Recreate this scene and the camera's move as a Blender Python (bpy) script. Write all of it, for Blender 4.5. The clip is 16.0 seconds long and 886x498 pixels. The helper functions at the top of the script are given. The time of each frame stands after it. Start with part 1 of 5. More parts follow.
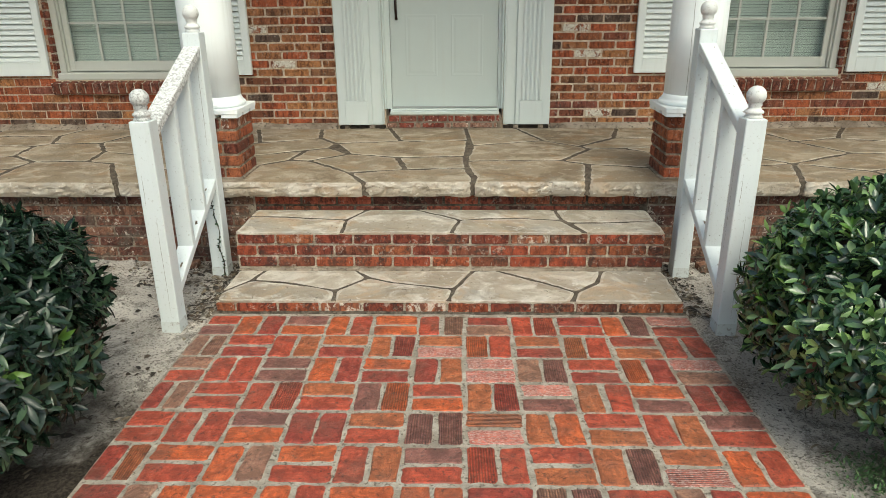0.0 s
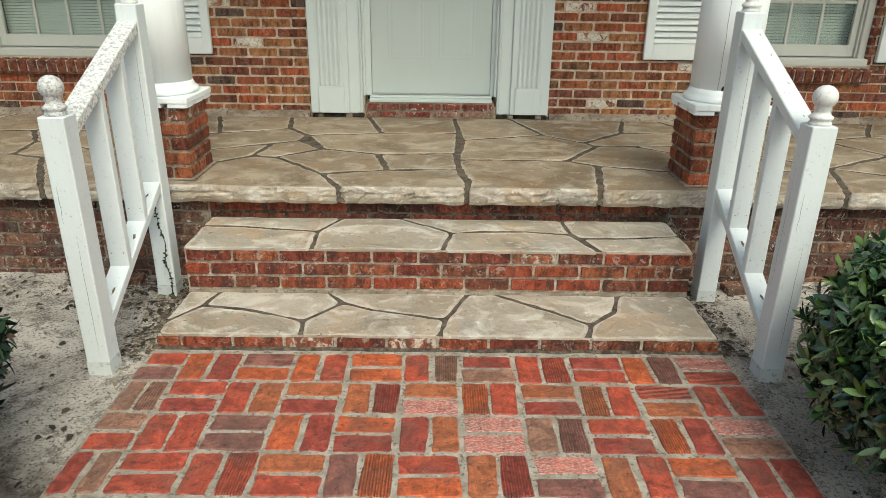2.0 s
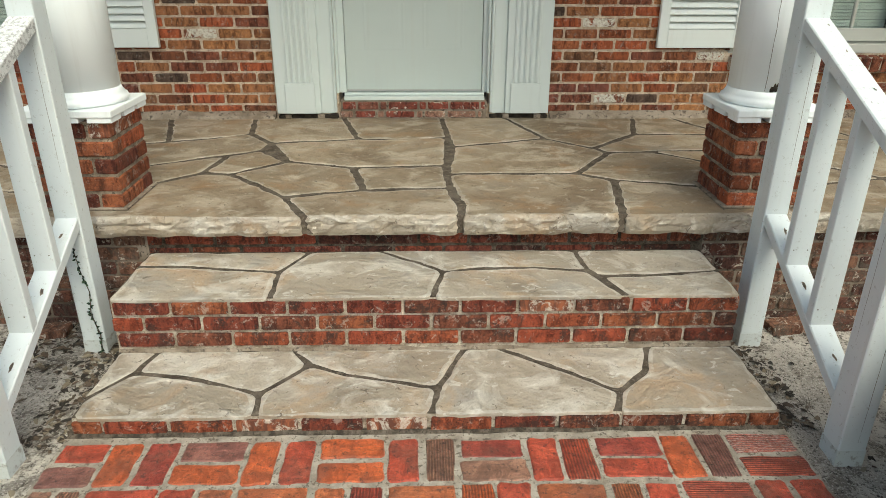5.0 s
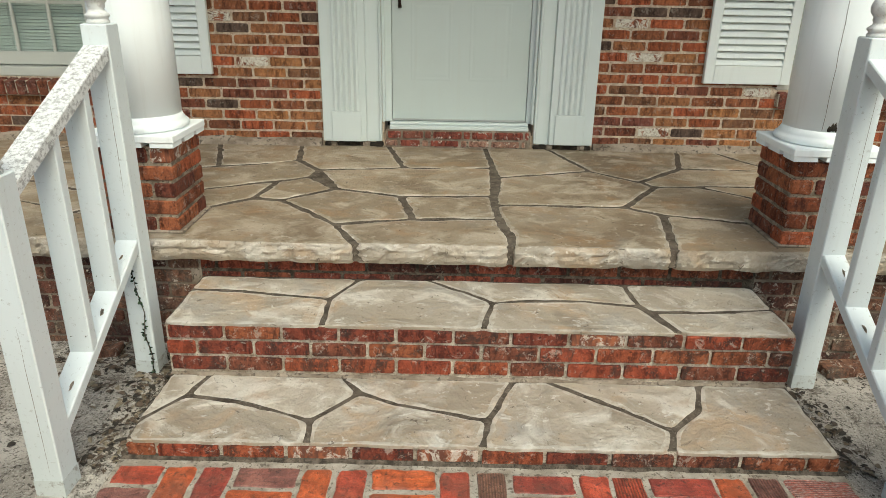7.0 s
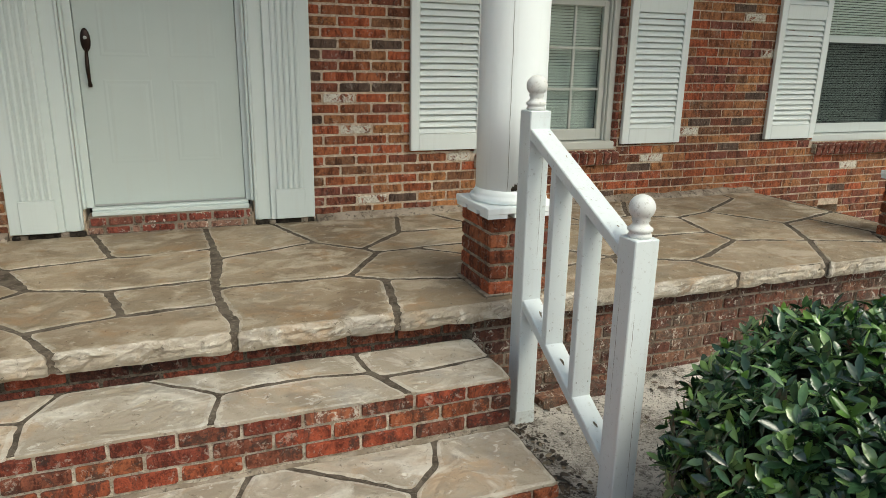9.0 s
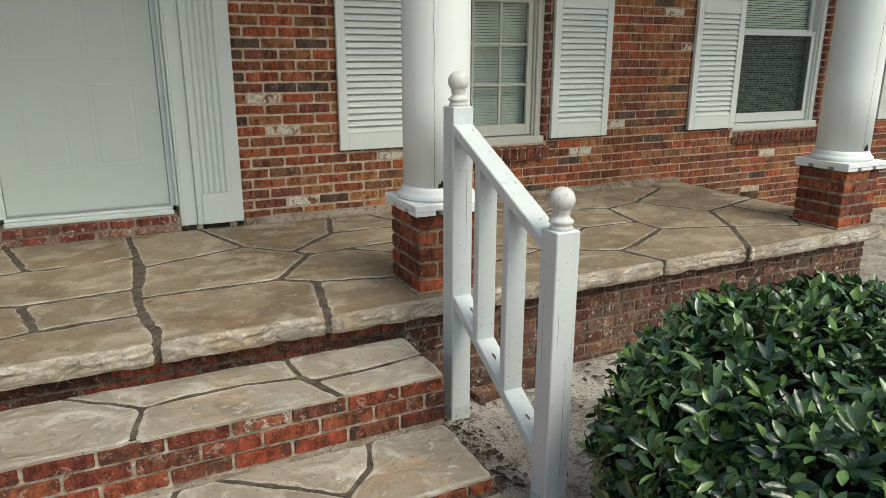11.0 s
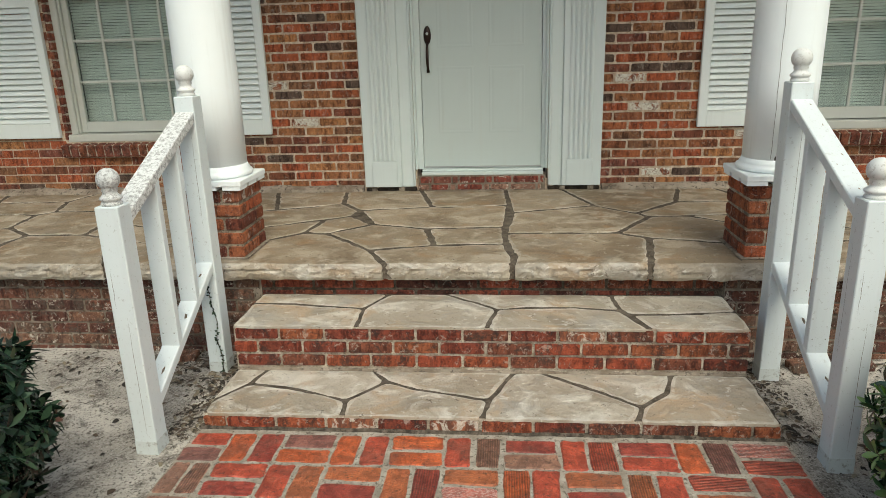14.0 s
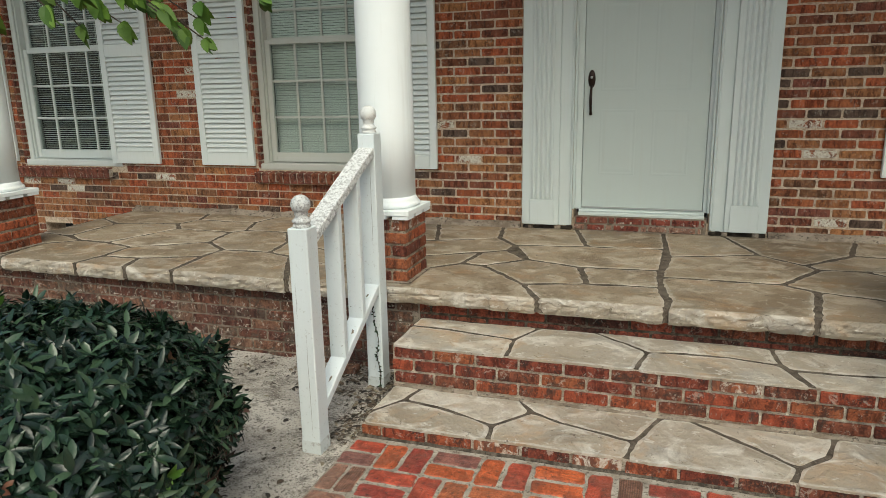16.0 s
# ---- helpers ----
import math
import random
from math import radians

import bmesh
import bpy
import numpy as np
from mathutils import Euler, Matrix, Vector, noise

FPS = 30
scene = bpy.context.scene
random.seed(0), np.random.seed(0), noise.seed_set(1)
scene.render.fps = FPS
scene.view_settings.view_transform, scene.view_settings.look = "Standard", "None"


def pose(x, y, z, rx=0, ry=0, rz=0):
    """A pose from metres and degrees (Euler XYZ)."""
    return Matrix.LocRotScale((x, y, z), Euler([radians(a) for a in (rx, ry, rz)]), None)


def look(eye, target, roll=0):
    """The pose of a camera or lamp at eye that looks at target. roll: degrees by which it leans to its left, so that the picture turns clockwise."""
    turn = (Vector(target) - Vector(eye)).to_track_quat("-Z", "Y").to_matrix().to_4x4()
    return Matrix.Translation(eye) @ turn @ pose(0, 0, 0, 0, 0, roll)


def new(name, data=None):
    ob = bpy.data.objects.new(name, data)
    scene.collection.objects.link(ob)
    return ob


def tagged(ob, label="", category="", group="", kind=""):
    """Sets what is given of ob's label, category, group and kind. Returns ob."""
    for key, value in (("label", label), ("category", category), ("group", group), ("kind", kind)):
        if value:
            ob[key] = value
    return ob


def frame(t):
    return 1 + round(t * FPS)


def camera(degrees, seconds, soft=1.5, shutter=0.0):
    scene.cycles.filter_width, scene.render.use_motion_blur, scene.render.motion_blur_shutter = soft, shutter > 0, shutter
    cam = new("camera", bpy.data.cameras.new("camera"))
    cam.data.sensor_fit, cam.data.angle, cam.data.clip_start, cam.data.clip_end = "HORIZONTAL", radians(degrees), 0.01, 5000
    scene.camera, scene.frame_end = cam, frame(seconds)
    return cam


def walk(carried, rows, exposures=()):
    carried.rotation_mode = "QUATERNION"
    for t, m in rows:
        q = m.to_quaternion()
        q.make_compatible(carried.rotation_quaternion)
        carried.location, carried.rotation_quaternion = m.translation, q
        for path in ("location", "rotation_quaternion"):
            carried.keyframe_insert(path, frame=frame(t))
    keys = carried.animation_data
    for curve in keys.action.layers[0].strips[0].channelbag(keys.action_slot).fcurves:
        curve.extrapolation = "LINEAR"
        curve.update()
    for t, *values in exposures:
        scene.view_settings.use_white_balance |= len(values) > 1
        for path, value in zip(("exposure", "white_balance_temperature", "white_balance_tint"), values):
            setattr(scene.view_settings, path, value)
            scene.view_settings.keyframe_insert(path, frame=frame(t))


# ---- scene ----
cam = camera(65.6, 16.0, soft=0.3)
PATH = [
    (0, (0.054, -0.004, 1.552), (-0.001, 1.874, 0.867), -0.5),
    (0.5, (0.064, 0.148, 1.526), (0.058, 2.0, 0.771), -0.9),
    (1, (-0.002, 0.331, 1.544), (0.055, 2.183, 0.79), -0.7),
    (1.5, (-0.044, 0.476, 1.548), (0.036, 2.322, 0.782), -0.1),
    (2, (-0.025, 0.643, 1.529), (-0.012, 2.5, 0.786), 0.8),
    (2.5, (0.027, 0.79, 1.522), (0.037, 2.644, 0.771), -0.4),
    (3, (0.012, 0.953, 1.514), (0.058, 2.801, 0.751), -0.1),
    (3.5, (-0.032, 1.105, 1.512), (0.09, 2.934, 0.711), 0.8),
    (3.7, (-0.009, 1.15, 1.505), (0.054, 2.982, 0.707), -0.1),
    (5.8, (-0.087, 1.36, 1.544), (-0.034, 3.196, 0.751), 0.3),
    (6, (-0.107, 1.347, 1.545), (-0.031, 3.188, 0.766), 1.1),
    (6.5, (-0.152, 1.325, 1.551), (-0.141, 3.188, 0.824), 1.1),
    (7, (-0.145, 1.331, 1.55), (-0.163, 3.194, 0.824), 1.0),
    (7.5, (-0.151, 1.349, 1.547), (-0.088, 3.208, 0.811), 1.4),
    (8, (-0.101, 1.348, 1.568), (0.11, 3.222, 0.901), 1.4),
    (8.5, (-0.079, 1.336, 1.587), (0.415, 3.183, 1.0), 1.2),
    (9, (-0.027, 1.334, 1.596), (0.665, 3.132, 1.057), 1.0),
    (9.5, (0.011, 1.33, 1.603), (0.826, 3.078, 1.073), 0.5),
    (9.7, (0.027, 1.33, 1.605), (0.884, 3.059, 1.08), 0.1),
    (11.8, (0.056, 1.297, 1.582), (0.846, 3.048, 1.026), -0.3),
    (12, (0.088, 1.259, 1.583), (0.787, 3.05, 1.033), -0.9),
    (12.5, (0.162, 1.124, 1.559), (0.586, 2.974, 0.929), -1.7),
    (13, (0.204, 1.022, 1.574), (0.335, 2.921, 0.961), -2.7),
    (13.5, (0.141, 0.871, 1.579), (0.16, 2.77, 0.953), -1.8),
    (14, (0.087, 0.69, 1.59), (-0.096, 2.598, 1.019), -1.7),
    (14.5, (0.082, 0.618, 1.605), (-0.276, 2.515, 1.085), -1.4),
    (15, (0.113, 0.573, 1.604), (-0.336, 2.459, 1.111), -1.0),
    (15.5, (0.099, 0.552, 1.617), (-0.426, 2.422, 1.142), -1.3),
    (16, (0.084, 0.536, 1.621), (-0.523, 2.385, 1.161), -1.1),
]
walk(cam, [(t, look(eye, target, roll)) for t, eye, target, roll in PATH],
     exposures=[(0.0, 0.36, 6700, -3), (7.0, 0.33, 6700, -3), (9.5, 0.20, 6700, -2), (12.5, 0.08, 6700, -1), (14.0, 0.19, 6700, -2), (16.0, 0.11, 6700, -2)])

# ---------------------------------------------------------------- world and light
world = bpy.data.worlds.new("sky")
scene.world = world
world.use_nodes = True
wn = world.node_tree.nodes
sky = wn.new("ShaderNodeTexSky")
sky.sky_type, sky.sun_disc = "NISHITA", False
sky.sun_elevation, sky.sun_rotation = radians(52), radians(157)
sky.air_density, sky.dust_density, sky.ozone_density = 1.0, 4.0, 0.6
world.node_tree.links.new(sky.outputs[0], wn["Background"].inputs[0])
wn["Background"].inputs[1].default_value = 0.15
sun = new("sun", bpy.data.lights.new("sun", "SUN"))
sun.data.energy, sun.data.angle, sun.data.color = 1.28, radians(30), (1.0, 0.97, 0.93)
sun.matrix_world = look((4.6, -7.0, 15.2), (0, 4, 0))

rng = random.Random(7)


# ---------------------------------------------------------------- material helpers
class Net:
    def __init__(self, name, gain=1.0):
        self.gain = gain
        self.mat = bpy.data.materials.new(name)
        self.mat.use_nodes = True
        self.tree = self.mat.node_tree
        self.bsdf = self.tree.nodes["Principled BSDF"]

    def add(self, kind, **values):
        node = self.tree.nodes.new(kind)
        for key, value in values.items():
            node.inputs[key].default_value = value
        return node

    def link(self, a, b):
        self.tree.links.new(a, b)

    def coords(self, stretch=(1, 1, 1), world_space=False):
        m = self.add("ShaderNodeMapping")
        m.inputs["Scale"].default_value = stretch
        if world_space:
            self.link(self.add("ShaderNodeNewGeometry").outputs["Position"], m.inputs[0])
        else:
            self.link(self.add("ShaderNodeTexCoord").outputs["Object"], m.inputs[0])
        return m.outputs[0]

    def noise(self, vec, scale, detail=4.0, rough=0.6, twist=0.0):
        n = self.add("ShaderNodeTexNoise", Scale=scale, Detail=detail, Roughness=rough, Distortion=twist)
        self.link(vec, n.inputs["Vector"])
        if self.gain == 1.0:
            return n.outputs[0]
        m = self.add("ShaderNodeMath")
        m.operation = "MULTIPLY_ADD"
        self.link(n.outputs[0], m.inputs[0])
        m.inputs[1].default_value, m.inputs[2].default_value = self.gain, 0.5 - 0.5 * self.gain
        return m.outputs[0]

    def ramp(self, fac, stops, constant=False):
        r = self.add("ShaderNodeValToRGB")
        if constant:
            r.color_ramp.interpolation = "CONSTANT"
        els = r.color_ramp.elements
        while len(els) < len(stops):
            els.new(0.5)
        for e, (p, c) in zip(els, stops):
            e.position, e.color = p, (*c, 1) if len(c) == 3 else c
        self.link(fac, r.inputs[0])
        return r.outputs[0]

    def grey(self, fac, lo, hi, a=0.0, b=1.0):
        return self.ramp(fac, [(lo, (a, a, a)), (hi, (b, b, b))])

    def mix(self, fac, a, b, mode="MIX"):
        m = self.add("ShaderNodeMix")
        m.data_type, m.blend_type = "RGBA", mode
        for value, socket in ((fac, m.inputs[0]), (a, m.inputs[6]), (b, m.inputs[7])):
            if isinstance(value, (int, float)):
                socket.default_value = value
            elif isinstance(value, tuple):
                socket.default_value = (*value, 1)
            else:
                self.link(value, socket)
        return m.outputs[2]

    def bump(self, height, strength, distance, before=None):
        b = self.add("ShaderNodeBump", Strength=strength, Distance=distance)
        self.link(height, b.inputs["Height"])
        if before:
            self.link(before, b.inputs["Normal"])
        return b.outputs[0]

    def finish(self, color, rough, normal=None, metal=0.0, spec=0.5):
        for value, key in ((color, "Base Color"), (rough, "Roughness")):
            if isinstance(value, (int, float)):
                self.bsdf.inputs[key].default_value = value
            elif isinstance(value, tuple):
                self.bsdf.inputs[key].default_value = (*value, 1)
            else:
                self.link(value, self.bsdf.inputs[key])
        if normal:
            self.link(normal, self.bsdf.inputs["Normal"])
        self.bsdf.inputs["Metallic"].default_value = metal
        self.bsdf.inputs["Specular IOR Level"].default_value = spec
        return self.mat


def brick_material(name, palette, island=False, dirt=0.25, dirt_color=(0.05, 0.04, 0.035), lime=0.12):
    """Fired wall brick: one tone a brick, vertical drag marks, soot and lime."""
    n = Net(name, 2.4)
    if island:
        seed = n.add("ShaderNodeNewGeometry").outputs["Random Per Island"]
    else:
        seed = n.add("ShaderNodeObjectInfo").outputs["Random"]
    step = 1.0 / len(palette)
    tone = n.ramp(seed, [(i * step, c) for i, c in enumerate(palette)], constant=True)
    pos = n.coords(world_space=True)
    drag = n.noise(n.coords((26, 26, 8), True), 1.0, 5, 0.7, 0.6)
    fine, pit = n.noise(pos, 150, 4, 0.75), n.noise(pos, 46, 7, 0.8, 0.5)
    soot = n.noise(pos, 8, 6, 0.72, 0.5)
    deep = n.mix(1.0, tone, (0.34, 0.31, 0.31), "MULTIPLY")
    pale = n.mix(1.0, tone, (1.55, 1.55, 1.45), "MULTIPLY")
    c = n.mix(n.grey(drag, 0.50, 0.72, 0.0, 0.85), tone, deep)
    c = n.mix(n.grey(drag, 0.24, 0.42, 0.65, 0.0), c, pale)
    c = n.mix(n.grey(soot, 0.50, 0.68, 0.0, dirt), c, dirt_color)
    c = n.mix(n.grey(pit, 0.55, 0.68, 0.0, 0.25 + 0.45 * dirt), c, deep)
    c = n.mix(n.grey(n.noise(pos, 62, 6, 0.8), 0.60, 0.70, 0.0, 0.65), c, pale)
    c = n.mix(n.grey(n.noise(pos, 24, 7, 0.8, 0.7), 0.66, 0.76, 0.0, min(1.0, lime * 2.2)), c, (0.70, 0.63, 0.54))
    c = n.mix(n.grey(n.noise(pos, 90, 5, 0.8), 0.70, 0.80, 0.0, 0.7), c, (0.035, 0.024, 0.02))
    nor = n.bump(fine, 0.7, 0.003, n.bump(pit, 0.8, 0.007, n.bump(drag, 0.6, 0.005)))
    return n.finish(c, n.grey(fine, 0.3, 0.7, 0.75, 0.97), nor, spec=0.25)


RED, DARK, BROWN = (0.420, 0.112, 0.052), (0.230, 0.078, 0.048), (0.370, 0.160, 0.075)
OCHRE, PLUM, CHAR = (0.430, 0.190, 0.082), (0.240, 0.084, 0.060), (0.130, 0.085, 0.066)
WALL_TONES = [RED, BROWN, DARK, OCHRE, (0.33, 0.098, 0.045), PLUM, (0.36, 0.150, 0.070), CHAR, RED, (0.20, 0.075, 0.042), BROWN,
              (0.30, 0.110, 0.055), (0.38, 0.125, 0.058), (0.25, 0.120, 0.066)]
wall_brick = brick_material("wall_brick", WALL_TONES, dirt=0.14)
wall_brick_joined = brick_material("wall_brick_joined", WALL_TONES, island=True, dirt=0.14)
step_brick = brick_material("step_brick", [(0.35, 0.080, 0.043), (0.24, 0.060, 0.038), (0.33, 0.104, 0.050), DARK, (0.36, 0.096, 0.048)], dirt=0.75, lime=0.20)
base_brick = brick_material("foundation_brick", [(0.20, 0.082, 0.056), (0.15, 0.062, 0.046), (0.24, 0.12, 0.08), (0.125, 0.058, 0.046), (0.20, 0.112, 0.08)],
                            dirt=0.7, dirt_color=(0.13, 0.11, 0.088), lime=0.4)
pier_brick = brick_material("pier_brick", [RED, (0.21, 0.062, 0.03), DARK, (0.35, 0.115, 0.055), RED, (0.17, 0.05, 0.032)])
# Riser bricks carry staining plus the porch overhang's shadow in their tones.
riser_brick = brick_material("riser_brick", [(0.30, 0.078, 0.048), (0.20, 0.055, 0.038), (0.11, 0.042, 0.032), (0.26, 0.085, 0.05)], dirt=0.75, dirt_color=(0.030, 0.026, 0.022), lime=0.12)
sill_brick = brick_material("sill_brick", [(0.22, 0.066, 0.042), (0.26, 0.09, 0.052), PLUM], dirt=0.4)


def limed_material(name, cover, amount):
    """Brick under flaking limewash: torn patches with bare brick between them."""
    n = Net(name, 2.4)
    pos = n.coords(world_space=True)
    patch, flake = n.noise(pos, 13, 7, 0.78, 0.8), n.noise(pos, 70, 6, 0.8)
    tone = n.mix(n.grey(n.noise(n.coords((26, 26, 8), True), 1.0, 5, 0.7, 0.6), 0.35, 0.65), (0.34, 0.12, 0.062), (0.15, 0.062, 0.042))
    white = n.mix(n.grey(flake, 0.35, 0.7), (0.74, 0.70, 0.62), (0.50, 0.45, 0.37))
    c = n.mix(n.grey(patch, cover, cover + 0.10, 0.0, amount), tone, white)
    c = n.mix(n.grey(flake, 0.68, 0.80, 0.0, 0.8), c, tone)
    return n.finish(c, 0.92, n.bump(flake, 0.5, 0.003, n.bump(patch, 0.6, 0.006)), spec=0.2)


limed_brick = limed_material("limed_brick", 0.33, 1.0)
limed_step = limed_material("limed_step_brick", 0.54, 0.7)


def rough_material(name, a, b, scale, rough=0.9, bump=0.5, depth=0.006, speck=None, mid=(0.35, 0.65), spec=0.25):
    n = Net(name, 1.5)
    pos = n.coords(world_space=True)
    big, fine = n.noise(pos, scale, 6, 0.65), n.noise(pos, scale * 14, 4)
    c = n.mix(n.grey(big, *mid), a, b)
    c = n.mix(n.grey(fine, 0.3, 0.75, 0.0, 0.35), c, n.mix(1.0, c, (0.55, 0.55, 0.55), "MULTIPLY"))
    if speck:
        c = n.mix(n.grey(n.noise(pos, scale * 5, 5, 0.7), 0.58, 0.66, 0.0, 0.85), c, speck)
    return n.finish(c, rough, n.bump(fine, bump, depth, n.bump(big, bump, depth * 3)), spec=spec)


mortar = rough_material("mortar", (0.50, 0.385, 0.285), (0.74, 0.62, 0.485), 19, speck=(0.30, 0.20, 0.14))
step_mortar = rough_material("step_mortar", (0.38, 0.315, 0.24), (0.72, 0.655, 0.55), 26, speck=(0.15, 0.11, 0.08))
pier_mortar = rough_material("pier_mortar", (0.20, 0.155, 0.115), (0.44, 0.365, 0.28), 18, speck=(0.10, 0.08, 0.06))
pave_mortar = rough_material("paving_mortar", (0.30, 0.262, 0.212), (0.46, 0.415, 0.350), 11, speck=(0.12, 0.098, 0.075))
joint_mortar = rough_material("dark_joint_mortar", (0.060, 0.047, 0.035), (0.150, 0.122, 0.095), 14, speck=(0.20, 0.17, 0.135))
render_mortar = rough_material("stained_mortar", (0.21, 0.165, 0.125), (0.37, 0.31, 0.25), 7, speck=(0.08, 0.065, 0.05))
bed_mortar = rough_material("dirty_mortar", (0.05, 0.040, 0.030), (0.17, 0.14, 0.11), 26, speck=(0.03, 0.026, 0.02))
# Near-black colour puts the lack of light indoors into the unseen room.
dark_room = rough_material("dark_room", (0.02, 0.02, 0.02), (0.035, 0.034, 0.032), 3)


def stone_material(name="flagstone", edge=0.0, shaded_brown=False):
    """Buff sandstone flag: broad cream, buff and grey clouds, scoured pale ridges, sparse pits."""
    n = Net(name, 2.8)
    seed = n.add("ShaderNodeObjectInfo").outputs["Random"]
    pos = n.coords(world_space=True)
    warp = n.noise(n.coords((2.5, 3.1, 4.4), True), 2.0, 6, 0.60, 0.7)
    fleck = n.noise(n.coords((1.0, 1.25, 1.8), True), 17, 6, 0.70, 0.6)
    cloud, fine, pit = n.noise(pos, 2.0, 5, 0.55, 0.8), n.noise(pos, 95, 5, 0.75), n.noise(pos, 26, 7, 0.75, 0.8)
    tone = n.ramp(seed, [(0.0, (0.46, 0.395, 0.31)), (0.35, (0.59, 0.515, 0.415)), (0.7, (0.43, 0.37, 0.29)), (1.0, (0.62, 0.54, 0.435))])
    c = n.mix(n.grey(cloud, 0.48, 0.85, 0.0, 0.80), tone, (0.33, 0.27, 0.205))
    c = n.mix(n.grey(n.noise(pos, 3.7, 5, 0.6, 0.8), 0.58, 0.95, 0.0, 0.60), c, (0.57, 0.39, 0.24))
    c = n.mix(n.grey(n.noise(pos, 5.0, 5, 0.6, 0.4), 0.62, 0.95, 0.0, 0.55), c, (0.43, 0.41, 0.375))
    c = n.mix(n.grey(warp, 0.52, 0.90, 0.0, 0.80), c, (0.80, 0.75, 0.665))
    c = n.mix(n.grey(warp, 0.06, 0.34, 0.50, 0.0), c, (0.42, 0.345, 0.26))
    c = n.mix(n.grey(fleck, 0.76, 0.92, 0.0, 0.55), c, (0.90, 0.87, 0.81))
    c = n.mix(n.grey(fleck, 0.08, 0.22, 0.55, 0.0), c, (0.33, 0.265, 0.195))
    c = n.mix(n.grey(pit, 0.82, 0.92, 0.0, 0.85), c, (0.15, 0.12, 0.09))
    c = n.mix(n.grey(fine, 0.74, 1.0, 0.0, 0.40), c, (0.26, 0.215, 0.165))
    # Browner porch stone, with the shade under the porch roof multiplied into it.
    if shaded_brown:
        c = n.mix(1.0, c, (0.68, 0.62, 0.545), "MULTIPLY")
    if edge:
        c = n.mix(n.grey(n.noise(pos, 19, 6, 0.7), 0.22, 0.62, 0.0, edge), c, (0.84, 0.81, 0.74))
    nor = n.bump(fine, 0.5, 0.003, n.bump(fleck, 0.7, 0.009, n.bump(pit, 0.7, 0.007, n.bump(warp, 0.8, 0.018))))
    return n.finish(c, n.grey(cloud, 0.3, 0.7, 0.55, 0.85), nor, spec=0.3)


flagstone = stone_material()
worn_edge = stone_material("flagstone_worn_edge", 0.42)
# Copies of the two stone materials with porch shade in their colour.
porch_stone = stone_material("sealed_flagstone", shaded_brown=True)
porch_edge = stone_material("sealed_flagstone_edge", 0.22, shaded_brown=True)


def paver_material(name, color, ribbed=False, worn=0.0):
    n = Net(name, 2.0)
    seed = n.add("ShaderNodeObjectInfo").outputs["Random"]
    pos, own = n.coords(world_space=True), n.coords()
    fine, patch = n.noise(pos, 130, 5, 0.75), n.noise(pos, 15, 6, 0.72, 0.7)
    dark = tuple(v * 0.55 for v in color)
    c = n.mix(n.grey(seed, 0.0, 1.0, 0.0, 0.45), color, n.mix(1.0, color, (1.15, 0.85, 0.80), "MULTIPLY"))
    c = n.mix(n.grey(patch, 0.46, 0.64, 0.0, 0.8), c, dark)
    c = n.mix(n.grey(patch, 0.30, 0.42, 0.5, 0.0), c, n.mix(1.0, color, (1.5, 1.6, 1.5), "MULTIPLY"))
    c = n.mix(n.grey(n.noise(pos, 70, 6, 0.8), 0.56, 0.64, 0.0, 0.55), c, dark)
    c = n.mix(n.grey(n.noise(pos, 5, 4), 0.5, 0.75, 0.0, 0.5), c, (0.15, 0.085, 0.062))
    c = n.mix(n.grey(n.noise(pos, 40, 6, 0.8), 0.62, 0.68, 0.0, 0.7), c, (0.03, 0.02, 0.017))
    c = n.mix(n.grey(n.noise(n.coords((6, 40, 6)), 2.0, 6, 0.7), 0.50, 0.66, 0.0, 0.5), c, dark)
    if worn:
        c = n.mix(n.grey(n.noise(n.coords((3, 10, 3)), 24, 6, 0.8), 0.50, 0.62, 0.05, worn), c, (0.66, 0.47, 0.42))
    height = n.bump(fine, 0.6, 0.003, n.bump(patch, 0.7, 0.010))
    if ribbed:
        w = n.add("ShaderNodeTexWave", Scale=32.0, Distortion=0.7)
        w.bands_direction = "Y"
        w.inputs["Detail Scale"].default_value = 4.0
        n.link(own, w.inputs["Vector"])
        c = n.mix(n.grey(w.outputs["Fac"], 0.2, 0.55, 0.5, 0.0), c, (0.055, 0.028, 0.022))
        height = n.bump(w.outputs["Fac"], 0.8, 0.004, height)
    return n.finish(c, n.grey(patch, 0.3, 0.7, 0.28, 0.58), height, spec=0.6)


PAVER_TONES = {"r": (0.49, 0.092, 0.052), "d": (0.370, 0.068, 0.048), "o": (0.58, 0.132, 0.048), "b": (0.48, 0.152, 0.066),
               "p": (0.280, 0.122, 0.100), "g": (0.36, 0.190, 0.130), "w": (0.55, 0.140, 0.095)}
paver_mats = {}
for key, tone in PAVER_TONES.items():
    paver_mats[key] = paver_material("paver_" + key, tone, False, 0.95 if key == "w" else 0.0)
    paver_mats[key.upper()] = paver_material("ribbed_paver_" + key, tone, True, 0.9 if key == "w" else 0.0)


